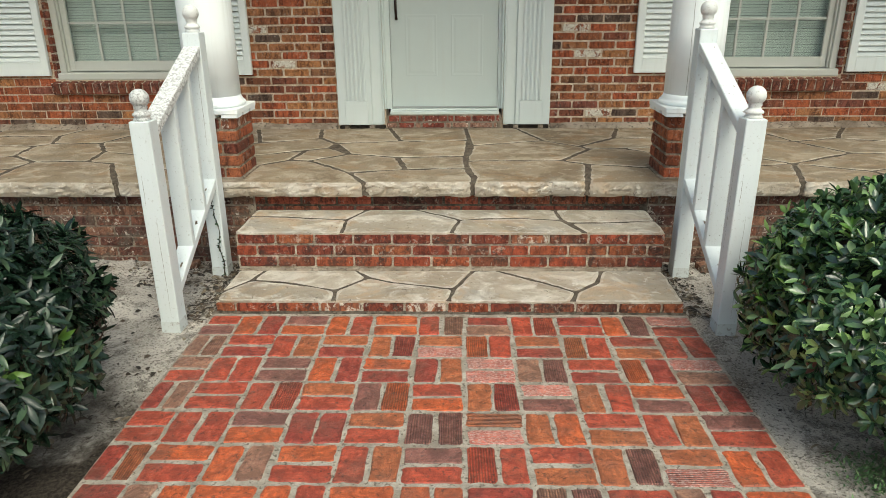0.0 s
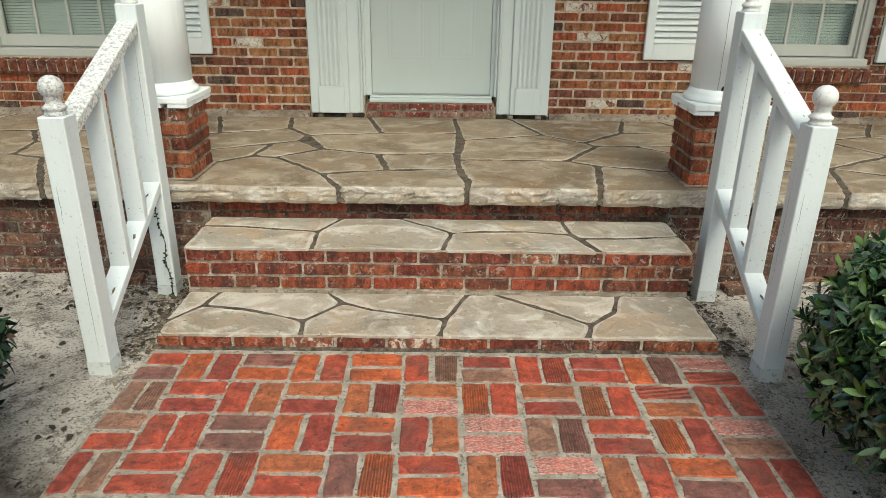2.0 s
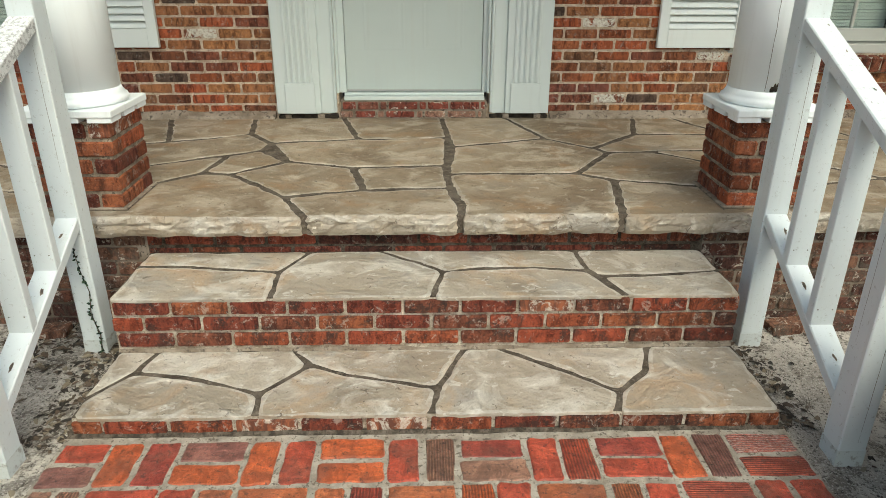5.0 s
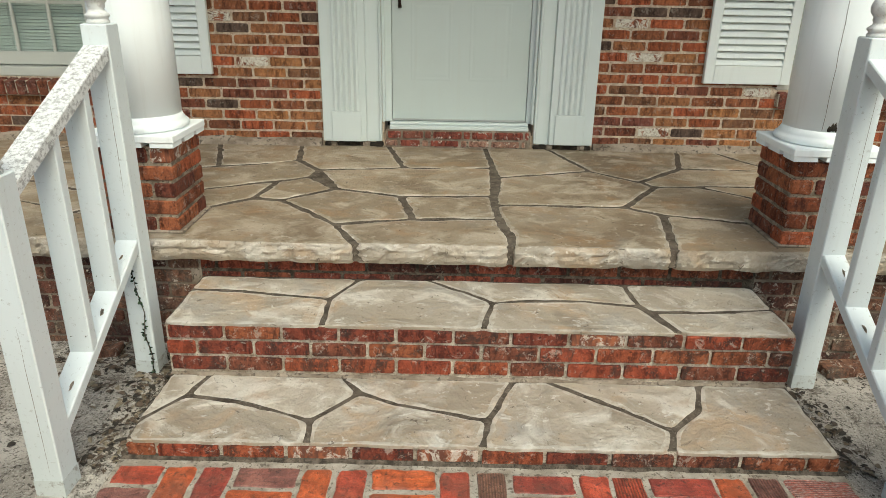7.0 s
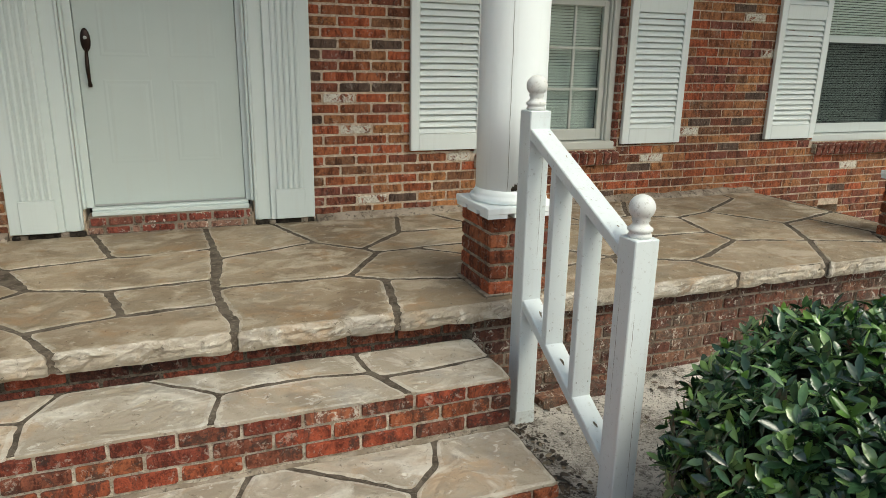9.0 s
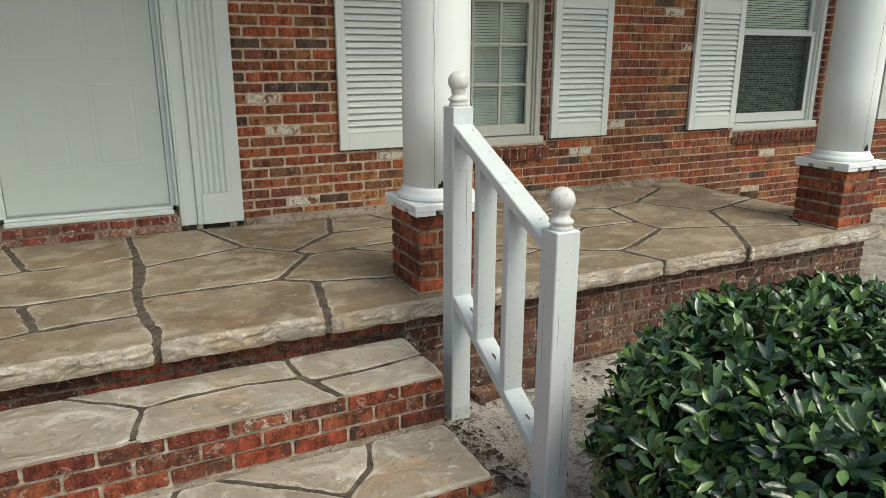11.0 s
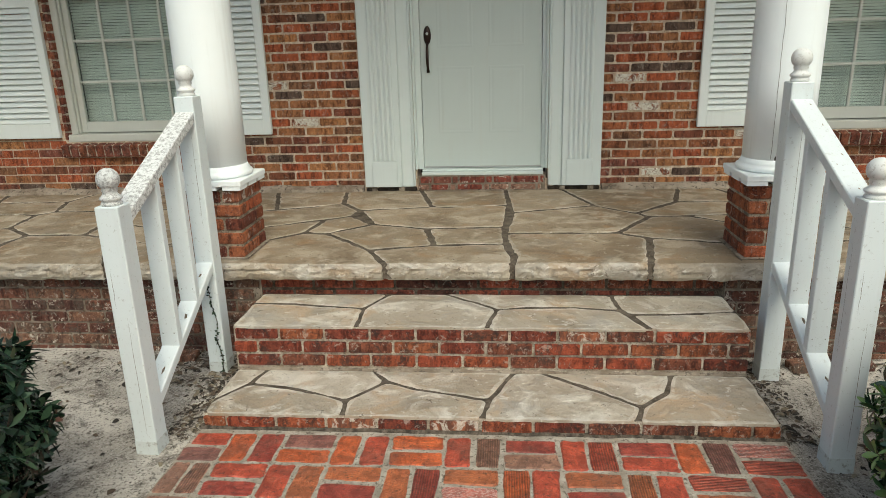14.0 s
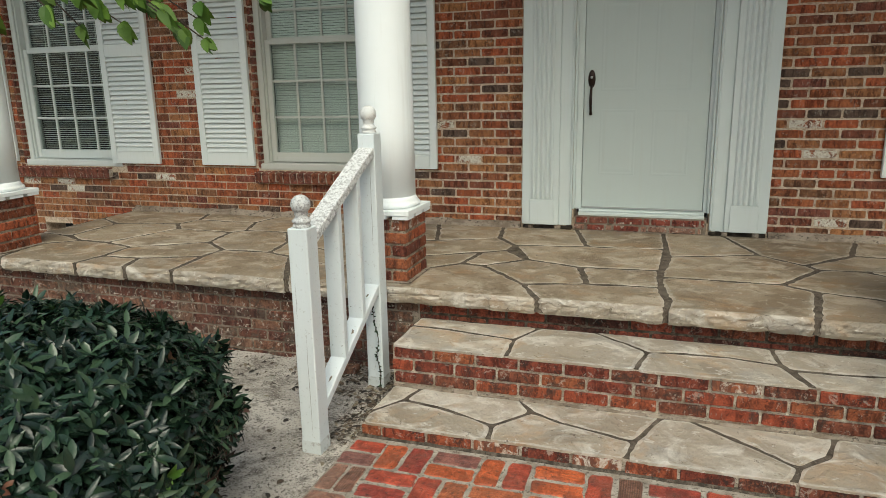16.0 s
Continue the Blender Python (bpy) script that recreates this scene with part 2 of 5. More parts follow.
def paint_material(name, color=(0.74, 0.77, 0.76), wear=0.0, rough=0.42, wear_color=(0.30, 0.29, 0.26), wear_scale=60):
    n = Net(name)
    pos = n.coords(world_space=True)
    cloud, fine, run = n.noise(pos, 2.4, 4), n.noise(pos, 160, 3), n.noise(n.coords((30, 30, 1.5), True), 1.0, 4)
    c = n.mix(n.grey(cloud, 0.3, 0.75, 0.0, 0.3), color, tuple(v * 0.86 for v in color))
    c = n.mix(n.grey(run, 0.55, 0.8, 0.0, 0.22), c, (0.48, 0.47, 0.42))
    c = n.mix(n.grey(n.noise(pos, 22, 6, 0.8), 0.70, 0.76, 0.0, 0.5), c, (0.30, 0.28, 0.24))
    if wear:
        c = n.mix(n.grey(n.noise(pos, wear_scale, 6, 0.8), 0.60 - 0.16 * wear, 0.66 - 0.12 * wear, 0.0, min(1.0, 0.5 + wear / 2)), c, wear_color)
    return n.finish(c, n.grey(cloud, 0.3, 0.7, rough - 0.06, rough + 0.14), n.bump(fine, 0.15, 0.001, n.bump(run, 0.12, 0.002)), spec=0.4)


white_paint = paint_material("white_paint")
rail_paint = paint_material("rail_paint", (0.70, 0.755, 0.765), wear=0.06)
lichen_paint = paint_material("lichen_paint", (0.74, 0.75, 0.74), wear=0.72, wear_color=(0.30, 0.30, 0.29), wear_scale=62, rough=0.6)
ball_paint = paint_material("ball_paint", (0.70, 0.71, 0.69), wear=0.35, wear_color=(0.38, 0.37, 0.33), wear_scale=70, rough=0.6)
grey_ball = paint_material("grey_ball_paint", (0.62, 0.63, 0.62), wear=0.75, wear_color=(0.26, 0.26, 0.25), wear_scale=80, rough=0.7)
foot_paint = paint_material("foot_paint", (0.62, 0.66, 0.655), wear=0.42, wear_color=(0.27, 0.255, 0.22), wear_scale=34, rough=0.7)
door_paint = paint_material("door_paint", (0.515, 0.575, 0.555), rough=0.35)
trim_paint = paint_material("trim_paint", (0.62, 0.68, 0.67), rough=0.38)
shutter_paint = paint_material("shutter_paint", (0.76, 0.805, 0.79), rough=0.4)
column_paint = paint_material("column_paint", (0.88, 0.925, 0.93), rough=0.5)
blind_white = paint_material("blind_white", (0.82, 0.83, 0.79), rough=0.6)
sash_paint = paint_material("sash_paint", (0.66, 0.70, 0.68), rough=0.4)
dull_sash = paint_material("dull_sash_paint", (0.54, 0.545, 0.50), rough=0.45)
bronze = Net("dark_bronze").finish((0.035, 0.022, 0.018), 0.32, metal=0.8)
aluminium = Net("grey_metal").finish((0.42, 0.43, 0.42), 0.45, metal=0.7)


def glass_material():
    n = Net("window_glass")
    out = n.tree.nodes["Material Output"]
    clear, gloss = n.add("ShaderNodeBsdfTransparent"), n.add("ShaderNodeBsdfGlossy", Roughness=0.02)
    clear.inputs[0].default_value = (0.86, 0.90, 0.88, 1)
    mixer = n.add("ShaderNodeMixShader")
    facing = n.add("ShaderNodeLayerWeight", Blend=0.5)
    power, shine = n.add("ShaderNodeMath"), n.add("ShaderNodeMath")
    power.operation, shine.operation = "POWER", "MULTIPLY_ADD"
    n.link(facing.outputs["Facing"], power.inputs[0])
    power.inputs[1].default_value = 5.0
    n.link(power.outputs[0], shine.inputs[0])
    shine.inputs[1].default_value, shine.inputs[2].default_value = 0.9, 0.035
    n.link(shine.outputs[0], mixer.inputs[0])
    n.link(clear.outputs[0], mixer.inputs[1])
    n.link(gloss.outputs[0], mixer.inputs[2])
    n.link(mixer.outputs[0], out.inputs["Surface"])
    return n.mat


glass = glass_material()


def leaf_material(name, a, b, tip, rough=0.34, spec=0.5):
    n = Net(name)
    seed = n.add("ShaderNodeNewGeometry").outputs["Random Per Island"]
    c = n.ramp(seed, [(0.0, a), (0.30, a), (0.74, b), (0.93, tip), (1.0, tip)])
    spot = n.noise(n.coords(world_space=True), 60, 4)
    c = n.mix(n.grey(spot, 0.5, 0.8, 0.0, 0.4), c, tuple(v * 0.5 for v in a))
    m = n.finish(c, rough, n.bump(spot, 0.35, 0.004), spec=spec)
    n.bsdf.inputs["Subsurface Weight"].default_value = 0.0
    return m


leaf_dark = leaf_material("dark_shrub_leaf", (0.009, 0.021, 0.013), (0.024, 0.052, 0.031), (0.055, 0.095, 0.050), rough=0.26, spec=0.45)
leaf_glossy = leaf_material("glossy_shrub_leaf", (0.018, 0.046, 0.023), (0.078, 0.160, 0.062), (0.21, 0.33, 0.11), rough=0.16, spec=0.75)
leaf_fresh = leaf_material("fresh_leaf", (0.06, 0.14, 0.02), (0.10, 0.21, 0.03), (0.17, 0.29, 0.06), rough=0.28)
leaf_tree = leaf_material("tree_leaf", (0.045, 0.105, 0.012), (0.085, 0.165, 0.020), (0.15, 0.26, 0.045), rough=0.55, spec=0.3)
leaf_dry = leaf_material("dry_leaf", (0.03, 0.024, 0.018), (0.13, 0.09, 0.06), (0.24, 0.20, 0.14), rough=0.8)
leaf_copper = leaf_material("copper_leaf", (0.09, 0.035, 0.022), (0.16, 0.065, 0.03), (0.17, 0.11, 0.03))
bark = rough_material("bark", (0.06, 0.045, 0.035), (0.12, 0.095, 0.075), 18)
core_shade = rough_material("shrub_twigs", (0.006, 0.008, 0.005), (0.016, 0.016, 0.010), 30)


def soil_material():
    """Pale sandy soil, darker and full of crumbs near the shrubs and the house; shrub shade is painted in."""
    n = Net("sandy_soil", 1.9)
    pos = n.coords(world_space=True)
    big, mid, fine = n.noise(pos, 1.7, 6, 0.65), n.noise(pos, 9, 6, 0.7), n.noise(pos, 75, 5, 0.75)
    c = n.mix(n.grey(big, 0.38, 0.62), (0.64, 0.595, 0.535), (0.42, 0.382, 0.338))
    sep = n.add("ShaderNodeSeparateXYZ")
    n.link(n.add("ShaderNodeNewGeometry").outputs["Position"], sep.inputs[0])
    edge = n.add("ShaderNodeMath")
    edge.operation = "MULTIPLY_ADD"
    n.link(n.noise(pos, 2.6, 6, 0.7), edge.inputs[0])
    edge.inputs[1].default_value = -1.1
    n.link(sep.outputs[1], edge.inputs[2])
    humus_shade = n.add("ShaderNodeMapRange")
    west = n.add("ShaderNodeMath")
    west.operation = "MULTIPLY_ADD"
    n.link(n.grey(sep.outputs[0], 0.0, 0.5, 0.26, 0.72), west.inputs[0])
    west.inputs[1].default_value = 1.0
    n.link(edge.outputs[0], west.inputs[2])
    n.link(west.outputs[0], humus_shade.inputs[0])
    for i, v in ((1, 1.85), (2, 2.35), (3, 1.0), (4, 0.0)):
        humus_shade.inputs[i].default_value = v
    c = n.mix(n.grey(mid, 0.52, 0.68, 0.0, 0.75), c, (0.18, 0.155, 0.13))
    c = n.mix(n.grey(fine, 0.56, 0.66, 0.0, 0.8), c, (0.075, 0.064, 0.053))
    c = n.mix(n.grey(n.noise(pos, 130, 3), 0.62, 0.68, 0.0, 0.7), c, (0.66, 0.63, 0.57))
    # Dark earth towards the front, its tone deepened for the shrubs' shadow.
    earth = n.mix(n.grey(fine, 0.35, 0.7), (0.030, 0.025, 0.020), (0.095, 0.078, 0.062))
    c = n.mix(humus_shade.outputs[0], c, earth)
    return n.finish(c, 0.95, n.bump(fine, 0.75, 0.009, n.bump(mid, 0.65, 0.022)), spec=0.15)


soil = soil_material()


# ---------------------------------------------------------------- mesh helpers
def part(name, bm, material, parent=None, label="", smooth=False, m=None):
    """Links a bmesh (or a ready mesh) as one object, under a thing or a part if one is given."""
    if isinstance(bm, bmesh.types.BMesh):
        mesh = bpy.data.meshes.new(name)
        bmesh.ops.recalc_face_normals(bm, faces=bm.faces)
        bm.to_mesh(mesh)
        bm.free()
    else:
        mesh = bm
    if material and not mesh.materials:
        mesh.materials.append(material)
    if smooth:
        mesh.polygons.foreach_set("use_smooth", [True] * len(mesh.polygons))
    ob = new(name, mesh)
    ob.parent = parent
    if m is not None:
        ob.matrix_basis = m
    if label:
        ob["label"] = label
    return ob


def thing(name, label, category, group="", kind="", at=(0, 0, 0)):
    ob = new(name)
    ob.location = at
    return tagged(ob, label, category, group, kind)


def box(bm, x0, x1, y0, y1, z0, z1, bevel=0.0, turn=None):
    r = bmesh.ops.create_cube(bm, size=1.0)
    vs = r["verts"]
    for v in vs:
        v.co = Vector(((x0 + x1) / 2 + v.co.x * (x1 - x0), (y0 + y1) / 2 + v.co.y * (y1 - y0), (z0 + z1) / 2 + v.co.z * (z1 - z0)))
    if bevel:
        es = {e for v in vs for e in v.link_edges}
        b = bmesh.ops.bevel(bm, geom=list(es), offset=bevel, segments=1, affect="EDGES", profile=0.5)
        vs = list({v for f in b["faces"] for v in f.verts} | {v for v in vs if v.is_valid})
    if turn is not None:
        bmesh.ops.transform(bm, matrix=turn, verts=vs)
    return vs


def boxes(*rows, bevel=0.0):
    bm = bmesh.new()
    for r in rows:
        box(bm, *r, bevel=bevel)
    return bm


def lathe(profile, steps=32, center=(0, 0)):
    bm = bmesh.new()
    rings = []
    for r, z in profile:
        rings.append([bm.verts.new((center[0] + r * math.cos(2 * math.pi * k / steps), center[1] + r * math.sin(2 * math.pi * k / steps), z)) for k in range(steps)])
    for a, b in zip(rings, rings[1:]):
        for k in range(steps):
            bm.faces.new((a[k], a[(k + 1) % steps], b[(k + 1) % steps], b[k]))
    bm.faces.new(rings[0][::-1])
    bm.faces.new(rings[-1])
    return bm


brick_cache = {}


def brick_mesh(size, material, chamfer=0.004, variant=0):
    """A worn block about its own middle, its front face with a nibbled outline; alike ones share the mesh."""
    key = (tuple(round(s, 4) for s in size), material.name, variant)
    if key not in brick_cache:
        r = random.Random(int(sum(key[0]) * 9000) % 1000 + variant * 17)
        hx, hy, hz = (v / 2 for v in size)
        cut = chamfer * 1.3
        nx = 3 if hx > 0.06 else 1
        ring = [(-hx + cut + (2 * hx - 2 * cut) * k / nx, -hz) for k in range(nx + 1)] + [(hx, -hz + cut), (hx, hz - cut)]
        ring += [(-x, -z) for x, z in ring]
        bm = bmesh.new()
        rows = []
        for y, inset in ((hy, 0.0), (-hy + chamfer, 0.0), (-hy, chamfer * 0.8)):
            row = []
            for x, z in ring:
                wear = inset + r.uniform(-0.45, 0.6) * chamfer * (y < 0)
                row.append(bm.verts.new((x - math.copysign(wear, x) * (abs(x) > hx - 2 * cut), y + r.uniform(-0.3, 0.3) * chamfer, z - math.copysign(wear, z) * (abs(z) > hz - 2 * cut))))
            rows.append(row)
        n = len(ring)
        for p, q in zip(rows, rows[1:]):
            for k in range(n):
                bm.faces.new((p[k], p[(k + 1) % n], q[(k + 1) % n], q[k]))
        bm.faces.new(rows[0][::-1])
        bm.faces.new(rows[-1])
        mesh = bpy.data.meshes.new("brick")
        bmesh.ops.recalc_face_normals(bm, faces=bm.faces)
        bm.to_mesh(mesh)
        bm.free()
        mesh.materials.append(material)
        brick_cache[key] = mesh
    return brick_cache[key]


def lay(parent, center, size, material, turn=0.0, loose=1.0, name="brick", chamfer=0.004):
    ob = new(name, brick_mesh(size, material, chamfer, variant=rng.randrange(4)))
    ob.parent = parent
    ob.matrix_basis = pose(*center, rng.uniform(-0.3, 0.3) * loose, rng.uniform(-0.3, 0.3) * loose, turn + rng.uniform(-0.5, 0.5) * loose)
    return ob


def joined_bricks(name, rows, material, parent):
    """Bricks past the countable ones: real blocks in one mesh. rows: middle and size of each."""
    if not rows:
        return None
    tb = bmesh.new()
    box(tb, -0.5, 0.5, -0.5, 0.5, -0.5, 0.5)
    corners = np.array([v.co[:] for v in tb.verts])
    quads = np.array([[v.index for v in f.verts] for f in tb.faces])
    tb.free()
    nr = np.random.RandomState(3)
    verts, faces = [], []
    for k, (c, s) in enumerate(rows):
        verts.append(corners * np.array(s) + np.array(c) + nr.uniform(-0.0028, 0.0028, corners.shape))
        faces.append(quads + k * 8)
    mesh = bpy.data.meshes.new(name)
    mesh.from_pydata(np.concatenate(verts).tolist(), [], np.concatenate(faces).tolist())
    mesh.materials.append(material)
    ob = new(name, mesh)
    ob.parent = parent
    ob["kind"] = "stuff"
    return ob


# ---------------------------------------------------------------- ground
WALL, PORCH, TREAD_2, TREAD_1, EARTH = 5.95, 0.50, 0.305, 0.068, -0.045


def axis_steps(lo, hi, fine, far):
    near = [lo + fine * k for k in range(int(round((hi - lo) / fine)) + 1)]
    out = [1.5, 5, 14, 40, 120, far]
    return [lo - d for d in reversed(out)] + near + [hi + d for d in out]


def build_ground():
    xs, ys = axis_steps(-5.5, 5.5, 0.11, 600), axis_steps(-1.0, 6.0, 0.11, 600)
    bm = bmesh.new()
    grid = []
    for x in xs:
        col = []
        for y in ys:
            z = EARTH + 0.016 * noise.noise((x * 2.3, y * 2.3, 0)) + 0.008 * noise.noise((x * 7, y * 7, 3))
            z -= 0.03 * max(0.0, min(1.0, (3.6 - y) / 1.5)) * max(0.0, min(1.0, abs(x) - 1.3))
            col.append(bm.verts.new((x, y, z)))
        grid.append(col)
    for i in range(len(xs) - 1):
        for j in range(len(ys) - 1):
            bm.faces.new((grid[i][j], grid[i + 1][j], grid[i + 1][j + 1], grid[i][j + 1]))
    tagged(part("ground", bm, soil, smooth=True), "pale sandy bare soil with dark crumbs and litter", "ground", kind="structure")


build_ground()

# ---------------------------------------------------------------- house wall with openings
OPENINGS = [(-6.19, -4.93, 0.93, 2.85), (-3.43, -2.17, 0.93, 2.85), (1.95, 3.20, 0.93, 2.85), (5.24, 6.44, 0.93, 2.85), (-0.60, 0.40, 0.585, 2.70),
            (5.47, 5.72, 0.21, 0.325), (-6.04, -5.68, 0.21, 0.325)]
WX0, WX1, WZ0, WZ1 = -9.5, 10.5, -0.06, 3.8


def in_opening(x, z, pad=0.0):
    return any(a - pad < x < b + pad and c - pad < z < d + pad for a, b, c, d in OPENINGS)


def build_wall():
    bm = bmesh.new()
    xs = sorted({WX0, WX1, *[v for o in OPENINGS for v in o[:2]]})
    zs = sorted({WZ0, WZ1, *[v for o in OPENINGS for v in o[2:]]})
    for a, b in zip(xs, xs[1:]):
        for c, d in zip(zs, zs[1:]):
            if not in_opening((a + b) / 2, (c + d) / 2):
                box(bm, a, b, WALL, WALL + 0.24, c, d)
    return tagged(part("wall_front", bm, mortar), "red-brown brick house front with pale mortar joints", "wall", kind="structure")


wall = build_wall()


def build_roof():
    tagged(part("ceiling", boxes((-9.5, 10.5, 3.80, WALL + 0.3, 3.8, 3.9)), white_paint), "white painted porch ceiling", "ceiling", kind="structure")
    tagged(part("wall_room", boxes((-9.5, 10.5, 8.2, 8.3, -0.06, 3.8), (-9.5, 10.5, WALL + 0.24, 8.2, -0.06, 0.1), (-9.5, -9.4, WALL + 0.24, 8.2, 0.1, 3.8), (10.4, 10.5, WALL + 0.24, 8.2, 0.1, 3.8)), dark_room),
           "added interior walls, near-black for the unlit room", "wall", kind="structure")


build_roof()

# ---------------------------------------------------------------- porch slab, steps and their stones
PX0, PX1 = -4.86, 4.66


def stone(parent, poly, top, thick, seed, joint=0.011, open_front=None):
    """One flag: an uneven outline with worn corners, from a plan polygon."""
    r = random.Random(seed)
    joint *= r.uniform(0.75, 1.15)
    pts = [Vector((x, y)) for x, y in poly]
    area = sum(a.x * b.y - b.x * a.y for a, b in zip(pts, pts[1:] + pts[:1]))
    if area < 0:
        pts.reverse()
    n = len(pts)
    off = []
    for i in range(n):
        a, b, c = pts[i - 1], pts[i], pts[(i + 1) % n]
        d1, d2 = (b - a).normalized(), (c - b).normalized()
        n1, n2 = Vector((-d1.y, d1.x)), Vector((-d2.y, d2.x))
        k1 = 0.0 if open_front is not None and max(a.y, b.y) < open_front else joint
        k2 = 0.0 if open_front is not None and max(b.y, c.y) < open_front else joint
        cr = d1.x * d2.y - d1.y * d2.x
        if abs(cr) < 0.15:
            off.append(b + (n1 * k1 + n2 * k2) / 2)
        else:
            off.append(b + (n1 * k1 + n2 * k2) * min(1.4, 1 / max(0.5, 1 + d1.dot(d2))))
    ring = []
    grain = 0.020 if thick > 0.05 else 0.035
    for i in range(n):
        a, b, c = off[i - 1], off[i], off[(i + 1) % n]
        la, lc = (a - b).length, (c - b).length
        ca, cc = min(0.020, la * 0.3), min(0.020, lc * 0.3)
        p, q = b + (a - b) * (ca / la), b + (c - b) * (cc / lc)
        ring += [p, (p + q) / 2 * 0.55 + b * 0.45, q]
        gap = lc - cc - min(0.020, lc * 0.3)
        for k in range(1, int(gap / grain)):
            ring.append(q + (c - b).normalized() * (gap * k / int(gap / grain)))
    out = []
    for p in ring:
        j = 0.007 * noise.noise((p.x * 24, p.y * 24, seed * 3.7)) + r.uniform(-0.0022, 0.0022)
        k = 0.011 * noise.noise((p.x * 6, p.y * 6, seed * 1.3))
        if open_front is not None and p.y < open_front:
            k *= 0.3
        out.append(Vector((p.x + j, p.y + j * 0.7 + k)))
    mid = sum(out, Vector((0, 0))) / len(out)
    bm = bmesh.new()
    rough = 0.011 if thick > 0.05 else 0.0
    levels = [(0.0, -0.006), (0.001, -0.002), (0.007, 0.0), (0.020, 0.0)]
    if thick > 0.05:
        levels = [(0.003, -0.074), (0.0, -0.056), (0.003, -0.040), (0.0, -0.026), (0.003, -0.014), (0.007, -0.006), (0.014, 0.0), (0.028, 0.0)]
    rows = []
    low = [(p, top - thick + rough * 0.8 * noise.noise((p.x * 9, 0, seed))) for p in out]
    rows.append([bm.verts.new((p.x, p.y + rough * noise.noise((p.x * 11, 2, seed)) + (0.012 if thick > 0.05 else 0), z)) for p, z in low])
    for inset, dz in levels:
        vs = []
        for p in out:
            wide = inset * (1.0 + 0.7 * noise.noise((p.x * 17, p.y * 17, seed + 5.0))) if dz == 0.0 else inset
            v = p + (mid - p).normalized() * wide
            w = rough * (noise.noise((p.x * 14, dz * 40, seed)) + 0.9 * noise.noise((p.x * 37, dz * 110, seed))) * (0.35 if dz > -0.02 else 1.0) if dz < -0.003 else 0.0
            vs.append(bm.verts.new((v.x, v.y + w, top + dz + (0.004 * noise.noise((p.x * 8, p.y * 8, seed)) if dz > -0.02 and thick > 0.05 else 0))))
        rows.append(vs)
    for a, b in zip(rows, rows[1:]):
        for i in range(len(a)):
            q = bm.faces.new((a[i], a[(i + 1) % len(a)], b[(i + 1) % len(a)], b[i]))
            q.material_index = 1 if b is rows[-1] else 2 if thick > 0.05 else 1 if b is rows[-2] else 0
    bmesh.ops.triangulate(bm, faces=[bm.faces.new(rows[-1])])
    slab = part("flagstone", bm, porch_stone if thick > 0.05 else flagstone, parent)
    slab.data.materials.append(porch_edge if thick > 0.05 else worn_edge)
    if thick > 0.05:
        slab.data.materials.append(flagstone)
    return slab


# plan outlines of the flags, by area
STEP_LOW = [
    [(-1.25, 3.71), (-1.09, 3.71), (-1.13, 3.55), (-1.25, 3.39)],
    [(-1.25, 3.39), (-1.13, 3.55), (-0.91, 3.51), (-0.63, 3.41), (-0.62, 3.275), (-1.25, 3.275)],
    [(-1.09, 3.71), (-0.56, 3.71), (-0.48, 3.59), (-0.63, 3.41), (-0.91, 3.51), (-1.13, 3.55)],
    [(-0.56, 3.71), (0.12, 3.71), (0.01, 3.43), (-0.33, 3.52), (-0.48, 3.59)],
    [(-0.63, 3.41), (-0.48, 3.59), (-0.33, 3.52), (0.01, 3.43), (-0.02, 3.275), (-0.62, 3.275)],
    [(0.12, 3.71), (0.25, 3.71), (0.44, 3.57), (0.67, 3.40), (0.63, 3.275), (-0.02, 3.275), (0.01, 3.43)],
    [(0.25, 3.71), (0.86, 3.71), (0.80, 3.52), (0.67, 3.40), (0.44, 3.57)],
    [(0.86, 3.71), (1.21, 3.71), (1.21, 3.275), (0.63, 3.275), (0.67, 3.40), (0.80, 3.52)],
]
STEP_HIGH = [
    [(-1.25, 4.14), (-0.54, 4.14), (-0.64, 3.92), (-0.73, 3.94), (-1.00, 3.98), (-1.25, 4.00)],
    [(-1.25, 4.00), (-1.00, 3.98), (-0.73, 3.94), (-0.64, 3.92), (-0.63, 3.69), (-1.25, 3.69)],
    [(-0.54, 4.14), (-0.24, 4.14), (-0.06, 4.01), (0.04, 3.92), (-0.01, 3.69), (-0.63, 3.69), (-0.64, 3.92)],
    [(-0.24, 4.14), (0.63, 4.14), (0.65, 3.91), (0.43, 3.96), (0.21, 3.95), (0.04, 3.92), (-0.06, 4.01)],
    [(0.04, 3.92), (0.21, 3.95), (0.43, 3.96), (0.65, 3.91), (0.75, 3.69), (-0.01, 3.69)],
    [(0.63, 4.14), (1.205, 4.14), (1.205, 3.91), (0.90, 3.87), (0.69, 3.865), (0.65, 3.91)],
    [(0.69, 3.865), (0.90, 3.87), (1.205, 3.91), (1.205, 3.69), (0.75, 3.69)],
]
